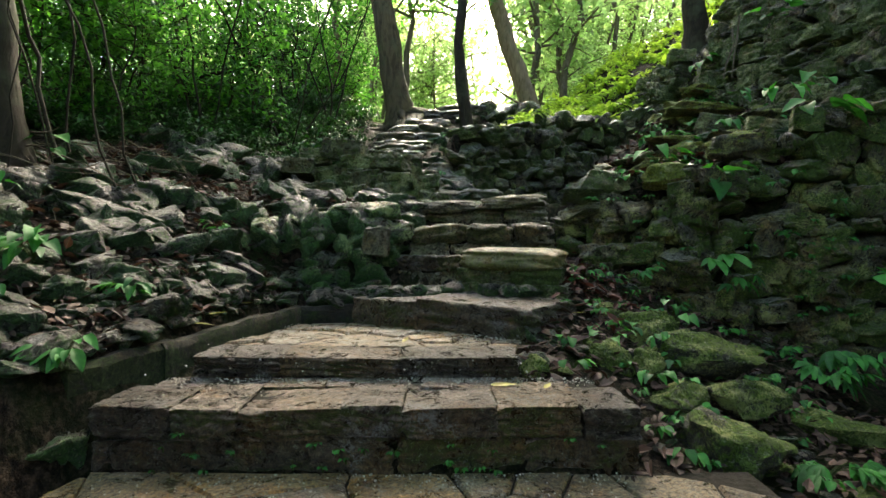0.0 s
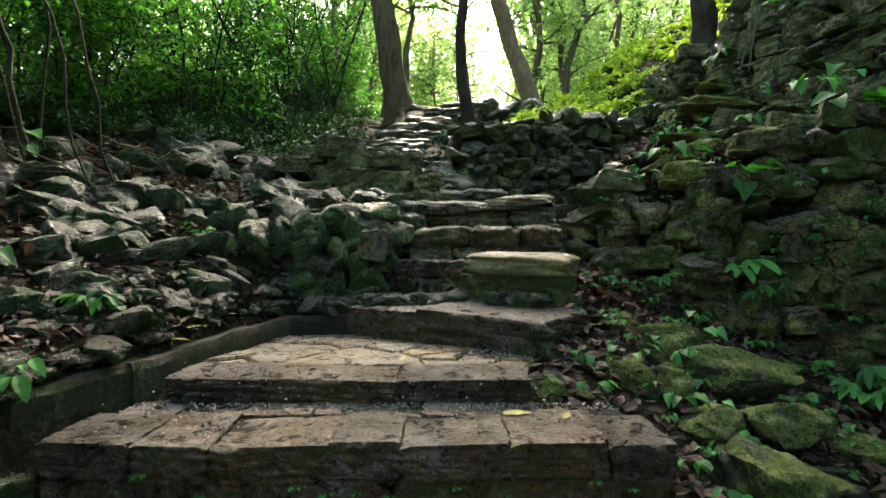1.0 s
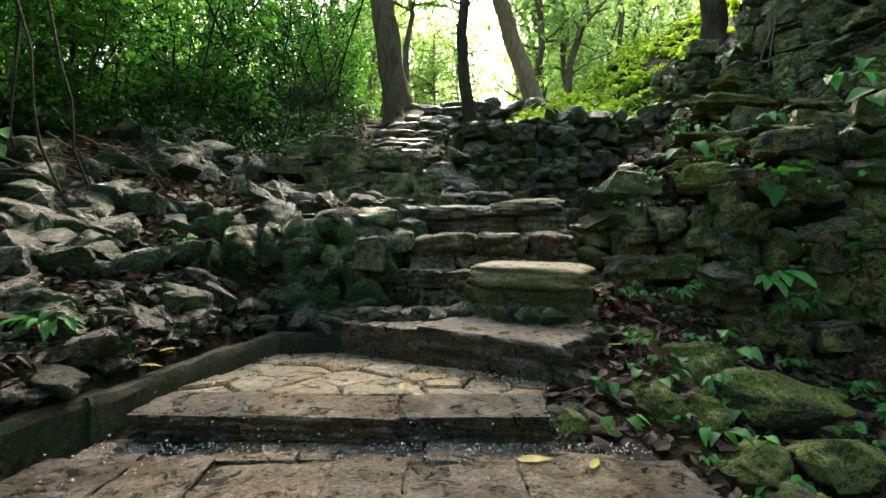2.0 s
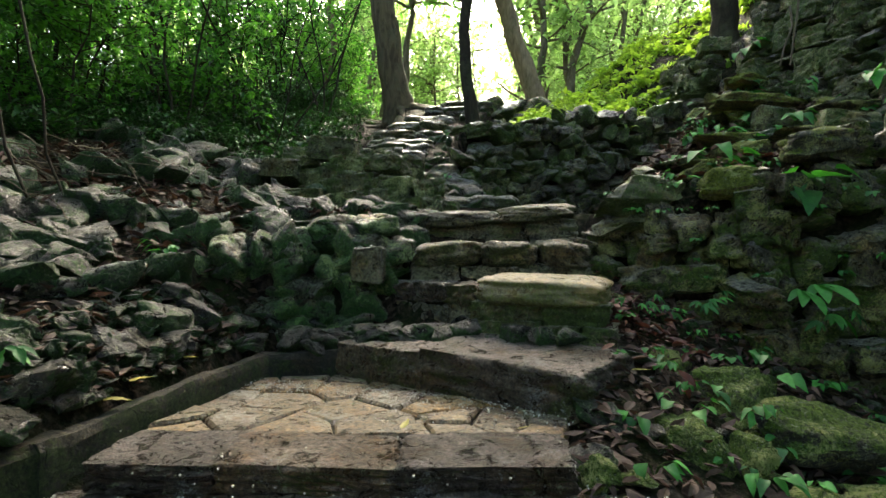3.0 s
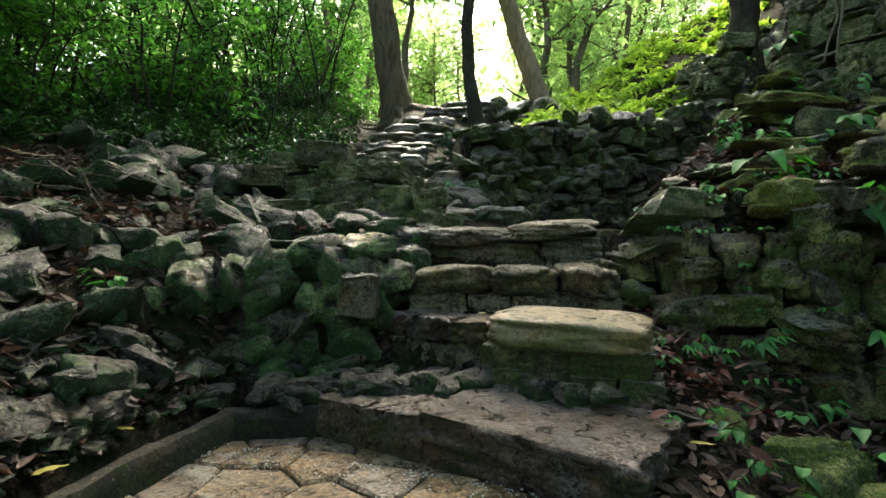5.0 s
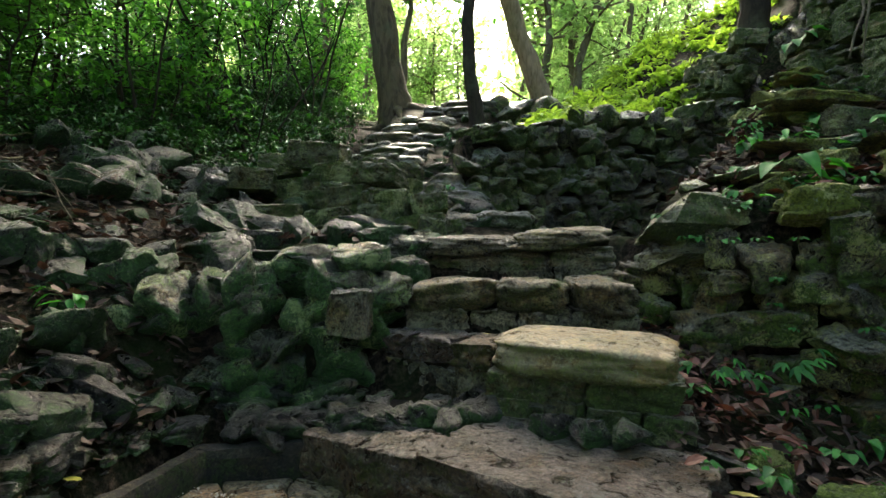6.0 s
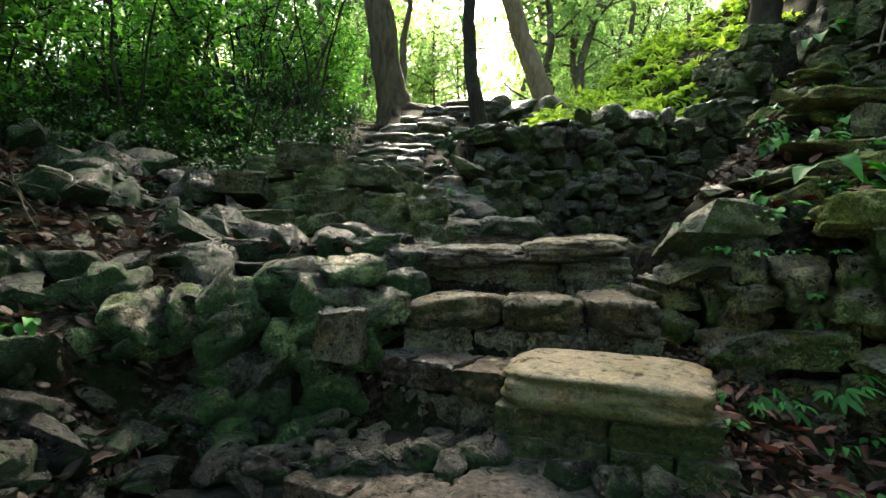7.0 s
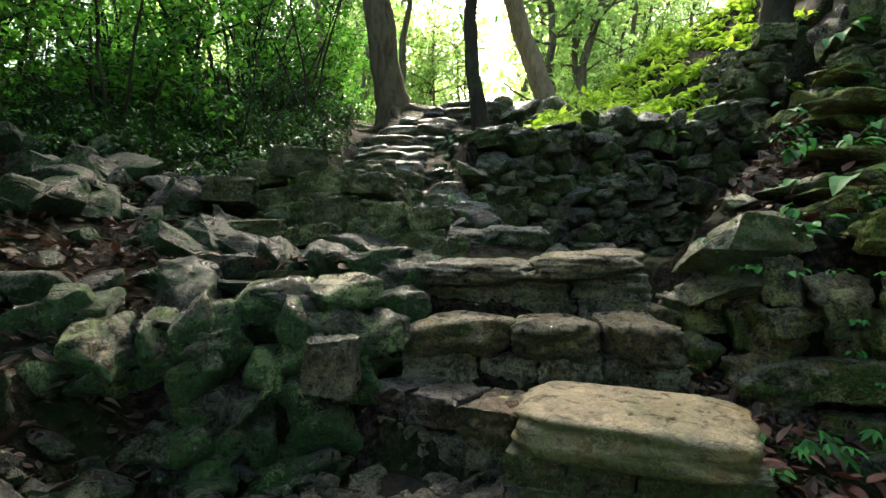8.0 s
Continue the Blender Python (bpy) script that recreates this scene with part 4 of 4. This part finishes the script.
    for i in range(9):
        y = r.uniform(24, 42)
        k = r.uniform(-.075, .02)
        s = r.uniform(.6, .9)
        plant("forest_tree", r.choice(TREES), place(y * k, y, gz(y * k, y), 0, 0, r.uniform(0, 360), (s, s, s)), "slim forest tree with airy crown of haze-paled green", "tree", "forest trees", "trunk", "crown")
    for i in range(26):
        y = r.uniform(17, 34)
        k = r.uniform(-.17, .35)
        s = r.uniform(.5, .9) * (.6 if .04 < k < .13 else 1)
        plant("shrub", r.choice(FAR_SHRUBS), place(y * k, y, gz(y * k, y), 0, 0, r.uniform(0, 360), (s * 1.3, s * 1.3, s)), "leafy shrub on the far crest of the slope", "shrub", "far shrubs")
    # Unseen ring of shrubs, added to cut low sky light on front faces.
    for i in range(110):
        a = r.uniform(100, 440)
        d = r.uniform(6.5, 10)
        x, y = d * math.sin(radians(a)) * 1.25, 3.5 - d * abs(math.cos(radians(a))) if 90 < a % 360 < 270 else r.uniform(1.5, 5)
        if (abs(x) < 8.2 and y > -1.5) or (abs(x) < 2.5 and y > -4.5):
            continue
        s = r.uniform(2.2, 3.2)
        plant("shrub", r.choice(SHRUBS), place(x, y, gz(x, y) - .1, 0, 0, r.uniform(0, 360), (s, s, s)), "tall leafy shrub added out of view to block sky light", "shrub", "tall shrubs")
    # Added trees, crowns above the view, to keep sun off the lower steps.
    for x, y, s in [(-3.0, 14.5, .62), (-1.2, 15.2, .6), (.7, 15.6, .53)]:
        plant("shade_tree", r.choice(SHADE_TREES), place(x, y, gz(x, y) - .1, 0, 0, r.uniform(0, 360), (s, s, s)), "added forest tree whose unseen crown casts shade", "tree", "canopy trees", "trunk", "crown")
    # Unseen trees added at the sides to darken the banks.
    for x, y in [(-6.5, 1), (-7, 5.5), (-5.5, -3), (8.5, 3), (-4.4, 1.2), (-4.6, 3.4)]:
        s = r.uniform(.9, 1.2) if abs(x) > 5.3 else .62
        plant("shade_tree", r.choice(SHADE_TREES), place(x, y, gz(x, y) - .1, 0, 0, r.uniform(0, 360), (s, s, s)), "added forest tree whose unseen crown casts shade", "tree", "canopy trees", "trunk", "crown")


plant_forest()


def roots(x, y, z, count, reach, radius, material, seed):
    """Flared roots round a trunk's foot, each as verts and faces."""
    r = random.Random(seed)
    out = []
    for i in range(count):
        wv, wf = [], []
        a = 2 * math.pi * (i + r.uniform(-.3, .3)) / count
        pts = [(x + math.cos(a) * q * reach, y + math.sin(a) * q * reach, max(gz(x + math.cos(a) * q * reach, y + math.sin(a) * q * reach) - .03, z + .9 * (1 - q) ** 3 * 1.1 - .25)) for q in (.1, .3, .5, .75, 1)]
        tube(wv, wf, pts, [radius * f for f in (1, .9, .65, .4, .2)], 8)
        out.append((wv, wf))
    return out


def big_tree(name, pts, radii, material, label, root=None, crown=(9, 60, .7, 2.5), green=None):
    r = random.Random(len(label))
    fine_pts, fine_radii = [], []
    for (p, q), (a, c) in zip(zip(pts, pts[1:]), zip(radii, radii[1:])):
        for f in (0, .2, .4, .6, .8):
            fine_pts.append(Vector(p).lerp(Vector(q), f) + Vector((r.uniform(-.3, .3) * a, 0, 0)) * (.35 if f else 0))
            fine_radii.append((a + (c - a) * f) * r.uniform(.94, 1.06))
    fine_pts.append(Vector(pts[-1]))
    fine_radii.append(radii[-1])
    wv, wf = [], []
    tube(wv, wf, fine_pts, fine_radii, 16)
    ob = new(name)
    ob.location = pts[0]
    base = Matrix.Translation(ob.location).inverted()
    tagged(ob, label, "tree")
    part("trunk", mesh_from("trunk", wv, wf, material, True), ob, base)
    if root:
        for rv, rf in roots(pts[0][0], pts[0][1], pts[0][2], *root, material, 5):
            part("root", mesh_from("root", rv, rf, material, True), ob, base)
    lv, lf, bv, bf = [], [], [], []
    top = Vector(pts[-1])
    limbs, leaves, reach, depth = crown
    for i in range(limbs):
        d = unit(r, .5)
        d.z = abs(d.z) * .6
        line = [top - Vector((0, 0, r.uniform(0, depth)))]
        for k in range(4):
            d = (d + unit(r) * .3).normalized()
            line.append(line[-1] + d * reach)
        tube(bv, bf, line, [.06, .045, .035, .025, .012], 6)
        for k in range(leaves):
            dd = unit(r, .5)
            leaf(lv, lf, line[r.randint(1, 4)] + unit(r) * .5, dd, Vector((0, 0, 1)), r.uniform(.14, .26), r.uniform(.08, .13))
    part("limbs", mesh_from("limbs", bv, bf, material, True), ob, base)
    part("crown", mesh_from("crown", lv, lf, green or M_LEAF_HAZE), ob, base)
    return ob


def sapling(pts, radius, label):
    wv, wf = [], []
    tube(wv, wf, pts, [radius * (1 - .6 * i / (len(pts) - 1)) for i in range(len(pts))], 8)
    return thing("sapling", mesh_from("sapling", wv, wf, M_BARK_DARK, True), Matrix(), label, "sapling", "bare dark saplings")


def saplings():
    r = random.Random(44)
    for i in range(75):
        x, y = r.uniform(-9, -2.0), r.uniform(7.6, 13)
        p, pts = Vector((x, y, gz(x, y) - .1)), []
        d = Vector((r.uniform(-.35, .35), r.uniform(-.2, .2), 1))
        for k in range(9):
            pts.append(p.copy())
            d = (d + unit(r) * .22).normalized()
            p = p + d * r.uniform(.35, .55)
        sapling(pts, .009 + .034 * r.random() ** 2, "thin crooked dark sapling among the shrubs")
    # a bowed liana over the shrubs
    sapling([(-4.3, 9.5, 3.75), (-4.0, 9.5, 3.85), (-3.6, 9.5, 3.92), (-3.3, 9.5, 4.1), (-3.0, 9.5, 4.2), (-2.75, 9.5, 4.3)], .04, "dark bowed liana across the shrubs")
    sapling([(-5.2, 7.0, 2.2), (-4.9, 7.0, 2.6), (-4.6, 7.0, 2.75), (-4.35, 7.0, 3.1), (-4.3, 7.0, 3.5)], .05, "dark bowed liana across the shrubs")


saplings()
# Crown, mostly out of view, is added this dense to shade the bank.
big_tree("bank_tree", [(-3.35, 4.15, 1.2), (-3.4, 4.15, 2.0), (-3.5, 4.2, 3.0), (-3.6, 4.2, 6.0)], [.26, .17, .15, .12], M_BARK_DARK, "dark tree with bare roots on the bank", (7, .8, .07), (26, 130, .85, .8), M_LEAF)
big_tree("buttress_tree", [(-.98, 12.6, 3.5), (-1.06, 12.6, 4.25), (-1.2, 12.6, 5.2), (-1.42, 12.6, 6.5), (-1.7, 12.6, 10)], [.42, .31, .27, .24, .2], M_BARK_BROWN, "brown forest tree with flared roots beside the stair", (9, .95, .13))
big_tree("leaning_sapling", [(.46, 9.6, 2.5), (.42, 9.6, 3.0), (.31, 9.6, 3.7), (.27, 9.6, 4.4), (.34, 9.6, 5.2), (.5, 9.6, 8)], [.15, .115, .095, .085, .08, .055], M_BARK_DARK, "slender dark curved tree trunk beside the steps")
big_tree("leaning_tree", [(2.68, 16, 4.3), (2.45, 16, 5.3), (1.95, 16, 6.6), (1.5, 16, 8.2), (1.4, 16, 12)], [.36, .27, .24, .22, .18], M_BARK_TAN, "leaning tan-barked tree in hazy light")
big_tree("slope_tree", [(4.6, 10, 4.0), (4.6, 10, 5.0), (4.5, 10, 6.2), (4.4, 10, 7.8)], [.25, .2, .18, .14], M_BARK_DARK, "dark tree standing above the ruined wall")


# ---- broad leaves, litter, twigs ----
def blade(name, material, width, outline, fold=.18, droop=.35, n=9, lobes=0):
    """One leaf blade, 1 long along +x, folded on its midrib and drooping to the tip."""
    verts, faces = [], []
    for i in range(n + 1):
        f = i / n
        w = width * outline(f)
        for j, u in enumerate((-1, -.55, 0, .55, 1)):
            wave = .02 * math.sin(f * 17 + u * 4)
            verts.append((f - .06 * abs(u) * (1 - f), u * w, abs(u) * w * fold * 2 - droop * f * f * .6 + wave * abs(u)))
    for i in range(n):
        for j in range(4):
            a = i * 5 + j
            faces.append((a, a + 1, a + 6, a + 5))
    return mesh_from(name, verts, faces, material, True)


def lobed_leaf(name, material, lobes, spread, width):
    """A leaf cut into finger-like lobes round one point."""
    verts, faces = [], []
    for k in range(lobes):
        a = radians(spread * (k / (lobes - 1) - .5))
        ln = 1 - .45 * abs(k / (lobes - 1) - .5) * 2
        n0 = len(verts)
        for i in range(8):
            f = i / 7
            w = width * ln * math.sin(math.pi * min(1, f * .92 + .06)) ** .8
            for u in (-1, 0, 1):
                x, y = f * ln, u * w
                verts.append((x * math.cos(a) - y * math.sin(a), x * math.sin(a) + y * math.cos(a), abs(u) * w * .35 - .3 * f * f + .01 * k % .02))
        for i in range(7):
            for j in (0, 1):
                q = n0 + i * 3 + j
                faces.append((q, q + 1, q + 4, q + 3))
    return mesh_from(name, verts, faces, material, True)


def oval(f):
    return max(.02, math.sin(math.pi * f ** .8) ** .9)


def heart(f):
    return max(.02, math.sin(math.pi * f ** .55) ** .8 * (1.05 - .35 * f))


OVAL = [blade("leaf", M_HERB, w, oval, droop=d) for w, d in ((.2, .3), (.26, .5), (.22, .8))]
HEART = [blade("leaf", M_HERB, w, heart, droop=d) for w, d in ((.34, .3), (.4, .5), (.36, .8))]
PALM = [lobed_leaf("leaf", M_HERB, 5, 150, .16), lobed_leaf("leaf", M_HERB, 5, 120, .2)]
FERN = [blade("leaf", M_LEAF_LIME, .13, oval, droop=d) for d in (.3, .7)]
SPRIG = [blade("leaf", M_HERB, .4, oval, n=4), blade("leaf", M_HERB, .33, heart, n=4)]
DEAD = [blade("dead_leaf", M_DEAD, w, oval, fold=f, droop=d, n=5) for w, f, d in ((.25, .3, -.5), (.3, -.2, .5), (.2, .5, .9), (.33, .1, .1))]
YELLOW = [blade("yellow_leaf", M_YELLOW, w, oval, fold=.1, droop=d, n=6) for w, d in ((.3, .1), (.22, -.2))]


def herb(x, y, z, count, size, kinds, label, seed, rise=.8, toward=-90, fan=150, group="herbs on the stones"):
    """A small plant: arching leaf stalks from one root, a leaf on each. toward: the way that it leans, in degrees."""
    r = random.Random(seed)
    ob = new("herb")
    z = max(z, gz(x, y) + .02)
    ob.location = (x, y, z)
    tagged(ob, label, "plant", group)
    for i in range(count):
        sv, sf = [], []
        a = radians(toward + r.uniform(-fan, fan) * .5)
        ln = size * r.uniform(.5, 1.3)
        up = rise * r.uniform(.4, 1.2)
        end = Vector((math.cos(a) * ln, math.sin(a) * ln, ln * up))
        mid = end * .5 + Vector((0, 0, ln * .22))
        tube(sv, sf, [Vector((0, 0, -.02)), mid * .6, mid, end], [.0035, .003, .0025, .002], 5)
        s = size * r.uniform(.7, 1.2)
        part("leaf", r.choice(kinds), ob, pose(*end, r.uniform(-22, 22), r.uniform(-5, 38), math.degrees(a) + r.uniform(-35, 35)) @ Matrix.Diagonal((s, s, s, 1)))
        part("stalk", mesh_from("stalk", sv, sf, M_TWIG_GREEN, True), ob)
    return ob


def herbs():
    green = "bright green broad-leaved plant rooted between the stones"
    big = "young plant with large glossy green leaves"
    n = 500
    for x, y, z, count, size, kinds, label in [
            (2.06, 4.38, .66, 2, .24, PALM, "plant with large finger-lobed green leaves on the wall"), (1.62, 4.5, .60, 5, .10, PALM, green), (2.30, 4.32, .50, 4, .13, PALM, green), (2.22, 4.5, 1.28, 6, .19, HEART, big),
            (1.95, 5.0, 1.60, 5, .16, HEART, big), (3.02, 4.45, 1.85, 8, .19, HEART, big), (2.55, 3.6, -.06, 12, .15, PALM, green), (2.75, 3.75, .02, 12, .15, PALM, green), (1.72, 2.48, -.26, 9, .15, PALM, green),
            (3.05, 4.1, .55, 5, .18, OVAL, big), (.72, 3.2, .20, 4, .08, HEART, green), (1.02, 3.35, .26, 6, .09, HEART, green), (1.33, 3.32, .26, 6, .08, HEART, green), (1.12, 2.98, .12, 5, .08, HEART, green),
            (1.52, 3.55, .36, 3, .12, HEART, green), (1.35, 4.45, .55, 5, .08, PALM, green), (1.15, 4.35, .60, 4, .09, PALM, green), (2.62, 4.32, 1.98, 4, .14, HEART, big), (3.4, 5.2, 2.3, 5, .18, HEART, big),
            (2.75, 5.3, 2.0, 6, .13, HEART, green), (2.3, 5.5, 1.95, 6, .10, OVAL, green), (3.15, 5.9, 2.4, 6, .12, OVAL, green), (3.3, 7.0, 3.1, 6, .16, HEART, green), (3.6, 6.0, 3.3, 6, .18, HEART, green), (1.66, 5.0, 1.45, 4, .08, SPRIG, green),
            (-1.66, 2.9, .58, 20, .09, OVAL, "leafy green seedling among the rubble"), (-1.55, 2.25, .38, 16, .09, OVAL, "seedling with drooping dark green leaves by the kerb"), (-2.05, 2.75, .78, 16, .12, HEART, "dark glossy seedling on the bank"),
            (-1.95, 2.3, .62, 18, .11, OVAL, "dark glossy seedling on the bank"), (-1.72, 4.2, .82, 9, .09, OVAL, "small fern-like plant among the rubble"), (-2.9, 3.5, 1.1, 8, .14, OVAL, "dark glossy seedling on the bank"), (-3.2, 4.4, 1.4, 9, .16, HEART, "dark glossy seedling on the bank"),
            (1.35, 8.0, 2.7, 18, .16, FERN, "bright fern on top of the rubble wall"), (-1.35, 6.95, 1.62, 6, .09, SPRIG, green), (.55, 11.2, 2.95, 6, .14, HEART, green), (.1, 8.5, 2.2, 5, .1, HEART, green), (-.05, 7.1, 1.75, 5, .08, HEART, green)]:
        n += 1
        herb(x, y, z, count, size, kinds, label, n)
    r = random.Random(77)
    for i in range(46):
        x = r.uniform(1.15, 3.2)
        y = float(np.interp(x, [1.05, 1.45, 2.0, 3.0, 4.6], [5.25, 4.9, 4.5, 4.32, 4.15])) - .12
        herb(x, y, r.uniform(.25, 1.45), r.randint(4, 8), r.uniform(.03, .055), SPRIG, "tiny green sprig growing from the wall", 600 + i, rise=.4, group="sprigs on the wall")
    for i in range(22):
        x = r.uniform(-1.3, .75)
        herb(x, 2.17, r.uniform(-.06, .1), r.randint(3, 7), r.uniform(.012, .022), SPRIG, "tiny green sprig on the riser", 700 + i, rise=.4, group="sprigs on the riser")
    for i in range(60):
        y = r.uniform(2.3, 4.3)
        x = float(right_edge(y)) + r.uniform(.15, 1.9)
        herb(x, y, gz(x, y) + .05, r.randint(4, 9), r.uniform(.03, .07), SPRIG if r.random() < .6 else HEART, "small green seedling in the gully", 800 + i, group="seedlings in the gully")
    for i in range(60):
        y = r.uniform(4.8, 8.0)
        x = r.uniform(1.7, 3.4)
        if y < wall_line(x) + .1 or x < 1.25 + (y - 5.45):
            continue
        herb(x, y, gz(x, y) + .03, r.randint(5, 9), r.uniform(.05, .12), HEART if r.random() < .5 else OVAL, "low green plant on the littered terrace", 900 + i, group="plants on the terrace")


def litter():
    r = random.Random(91)
    items = []
    for i in range(11000):
        k = r.random()
        if k < .55:
            y = r.uniform(1.6, 7.5)
            x = float(left_edge(y)) - .05 - 3.0 * r.random()
        elif k < .75:
            y = r.uniform(2.0, 4.9)
            x = float(right_edge(y)) + .03 + 2.2 * r.random() ** 1.3
        else:
            y = r.uniform(4.7, 8.3)
            x = r.uniform(1.5, 3.7)
            if x < 1.2 + (y - 5.45):
                continue
        if abs(gz(x + .06, y + .06) - gz(x - .06, y - .06)) > .18:
            continue
        s = r.uniform(.03, .10)
        items.append((r.choice(DEAD), place(x, y, gz(x, y) + r.uniform(.02, .06), r.uniform(-30, 30), r.uniform(-30, 30), r.uniform(0, 360), (s, s, s))))
    for i in range(500):
        y = r.uniform(2.3, 4.1)
        x = float(left_edge(y)) - .06 - .35 * r.random()
        s = r.uniform(.02, .06)
        items.append((r.choice(DEAD), place(x, y, gz(x, y) + r.uniform(.01, .04), r.uniform(-25, 25), r.uniform(-25, 25), r.uniform(0, 360), (s, s, s))))
    heap = []
    for i in range(260):
        x, y = (r.gauss(1.1, .16), r.gauss(4.2, .3)) if i < 150 else (r.gauss(2.1, .3), r.gauss(5.05, .2))
        s = r.uniform(.04, .11)
        heap.append((r.choice(DEAD), place(x, y, gz(x, y) + r.uniform(.02, .12), r.uniform(-30, 30), r.uniform(-30, 30), r.uniform(0, 360), (s, s, s))))
    joined("leaf_heap", heap, "heap of large reddish-brown dead leaves", "leaf litter", M_DEAD_RED)
    joined("leaf_litter", items, "brown and grey dead leaves on damp soil", "leaf litter")
    grit = []
    for i in range(1600):
        k = r.choice((0, 0, 1, 1, 2, 3))
        x = r.uniform(-1.35, .72)
        if k == 0:
            y, z = 2.7 - abs(r.gauss(0, .07)), .182
        elif k == 1:
            x = r.uniform(-1.1, .5)
            y, z = 3.62 - .34 * (x + .2) - abs(r.gauss(0, .12)), .283
        elif k == 2:
            y, z = 2.18 - abs(r.gauss(0, .1)), -.075
        else:
            y, z = r.uniform(2.24, 3.4), .29 if y > 2.74 else .185
            x = min(x, .36)
        s = r.uniform(.0015, .0055)
        grit.append((PEBBLES[0], place(x, y, z + s * .5, 0, 0, r.uniform(0, 360), (s, s, s))))
    joined("pale_grit", grit, "pale grit and petals washed along the steps", "grit", M_GRIT)
    for x, y, z, s, turn in [(-.22, 3.0, .30, .07, 70), (-1.5, 2.05, .0, .08, 20), (1.32, 2.2, -.06, .16, -10), (1.2, 2.45, .0, .12, 100), (-1.3, 3.35, .43, .09, 10), (-1.38, 3.05, .41, .1, 30), (.1, 4.35, .8, .04, 0),
                             (1.02, 4.9, .95, .09, 10), (.86, 3.6, .37, .09, -40), (-1.9, 6.75, 1.93, .16, 10), (1.1, 2.75, .12, .12, -30), (2.3, 3.2, -.05, .1, 0), (.22, 3.0, .3, .05, 0), (-.5, 4.1, .5, .04, 30), (.22, 2.5, .19, .12, 5), (-1.36, 3.2, .4, .1, 50), (-1.3, 3.55, .4, .08, -20), (.45, 2.42, .195, .07, 60)]:
        z = gz(x, y) + .03 if x < -1.25 or x > .85 else z
        thing("fallen_leaf", r.choice(YELLOW), place(x, y, z + .01, r.uniform(-8, 8), r.uniform(-8, 8), turn, (s, s, s)), "fallen yellow leaf lying on wet stone", "leaf", "fallen yellow leaves")


def brushwood():
    """Dry twigs and creepers lying over the upper bank."""
    r = random.Random(13)
    for i in range(60):
        x, y = -2.45 - 1.4 * r.random() ** .7, r.uniform(3.4, 5.4)
        a, ln = r.uniform(-1.6, .9), r.uniform(.25, .8)
        sv, sf, pts, p = [], [], [], Vector((x, y, gz(x, y) + r.uniform(.03, .3)))
        d = Vector((math.cos(a), math.sin(a) * .6, -.25))
        for k in range(7):
            pts.append(p.copy())
            d = (d + unit(r) * .22).normalized()
            p = p + d * ln / 6
            p.z = max(p.z, gz(p.x, p.y) + .02)
        rad = r.uniform(.0025, .009)
        tube(sv, sf, pts, [rad * (1 - .1 * k) for k in range(7)], 6)
        thing("twig", mesh_from("twig", sv, sf, M_TWIG, True), Matrix(), "dry bent twig lying on the bank", "twig", "dry twigs")


M_DEAD_RED = leaf_material("red_dead_leaf", (0.05, 0.018, 0.010), (0.13, 0.045, 0.027), (1.2, 0.9, 0.7), 0.55, 0.15)
M_GRIT = nodes("pale_grit")[0]
M_GRIT.node_tree.nodes["Principled BSDF"].inputs["Base Color"].default_value = (.62, .58, .5, 1)
def hanging_roots():
    """Bare aerial roots round the bank tree."""
    r = random.Random(17)
    for i in range(9):
        x, y = -3.3 + r.uniform(-.35, .55), 4.15 + r.uniform(-.5, .5)
        p, pts = Vector((x + r.uniform(-.2, .1), y, 3.4)), []
        end = Vector((x + r.uniform(-.1, .5), y + r.uniform(-.3, .3), gz(x, y) - .02))
        for k in range(8):
            pts.append(p.lerp(end, k / 7) + unit(r) * (.05 if 0 < k < 7 else 0))
        sv, sf, rad = [], [], r.uniform(.005, .022)
        tube(sv, sf, pts, [rad] * 8, 6)
        thing("aerial_root", mesh_from("aerial_root", sv, sf, M_BARK_DARK, True), Matrix(), "thin aerial root hanging down to the bank", "root", "aerial roots")


hanging_roots()
def wall_sticks():
    """Two pale dead sticks leaning on the upper wall."""
    for pts in ([(3.30, 6.1, 3.42), (3.27, 6.08, 3.2), (3.22, 6.06, 2.95), (3.18, 6.04, 2.7)], [(3.24, 6.15, 3.3), (3.24, 6.1, 3.1), (3.16, 6.1, 2.9), (3.12, 6.1, 2.72)]):
        sv, sf = [], []
        tube(sv, sf, pts, [.012, .011, .009, .006], 8)
        thing("stick", mesh_from("stick", sv, sf, M_TWIG, True), Matrix(), "pale dead stick leaning against the ruined wall", "stick", "dead sticks")


wall_sticks()
M_TWIG_GREEN = bark("green_stalk", (0.04, 0.07, 0.02), (0.10, 0.15, 0.04), 40)
herbs()
litter()
brushwood()
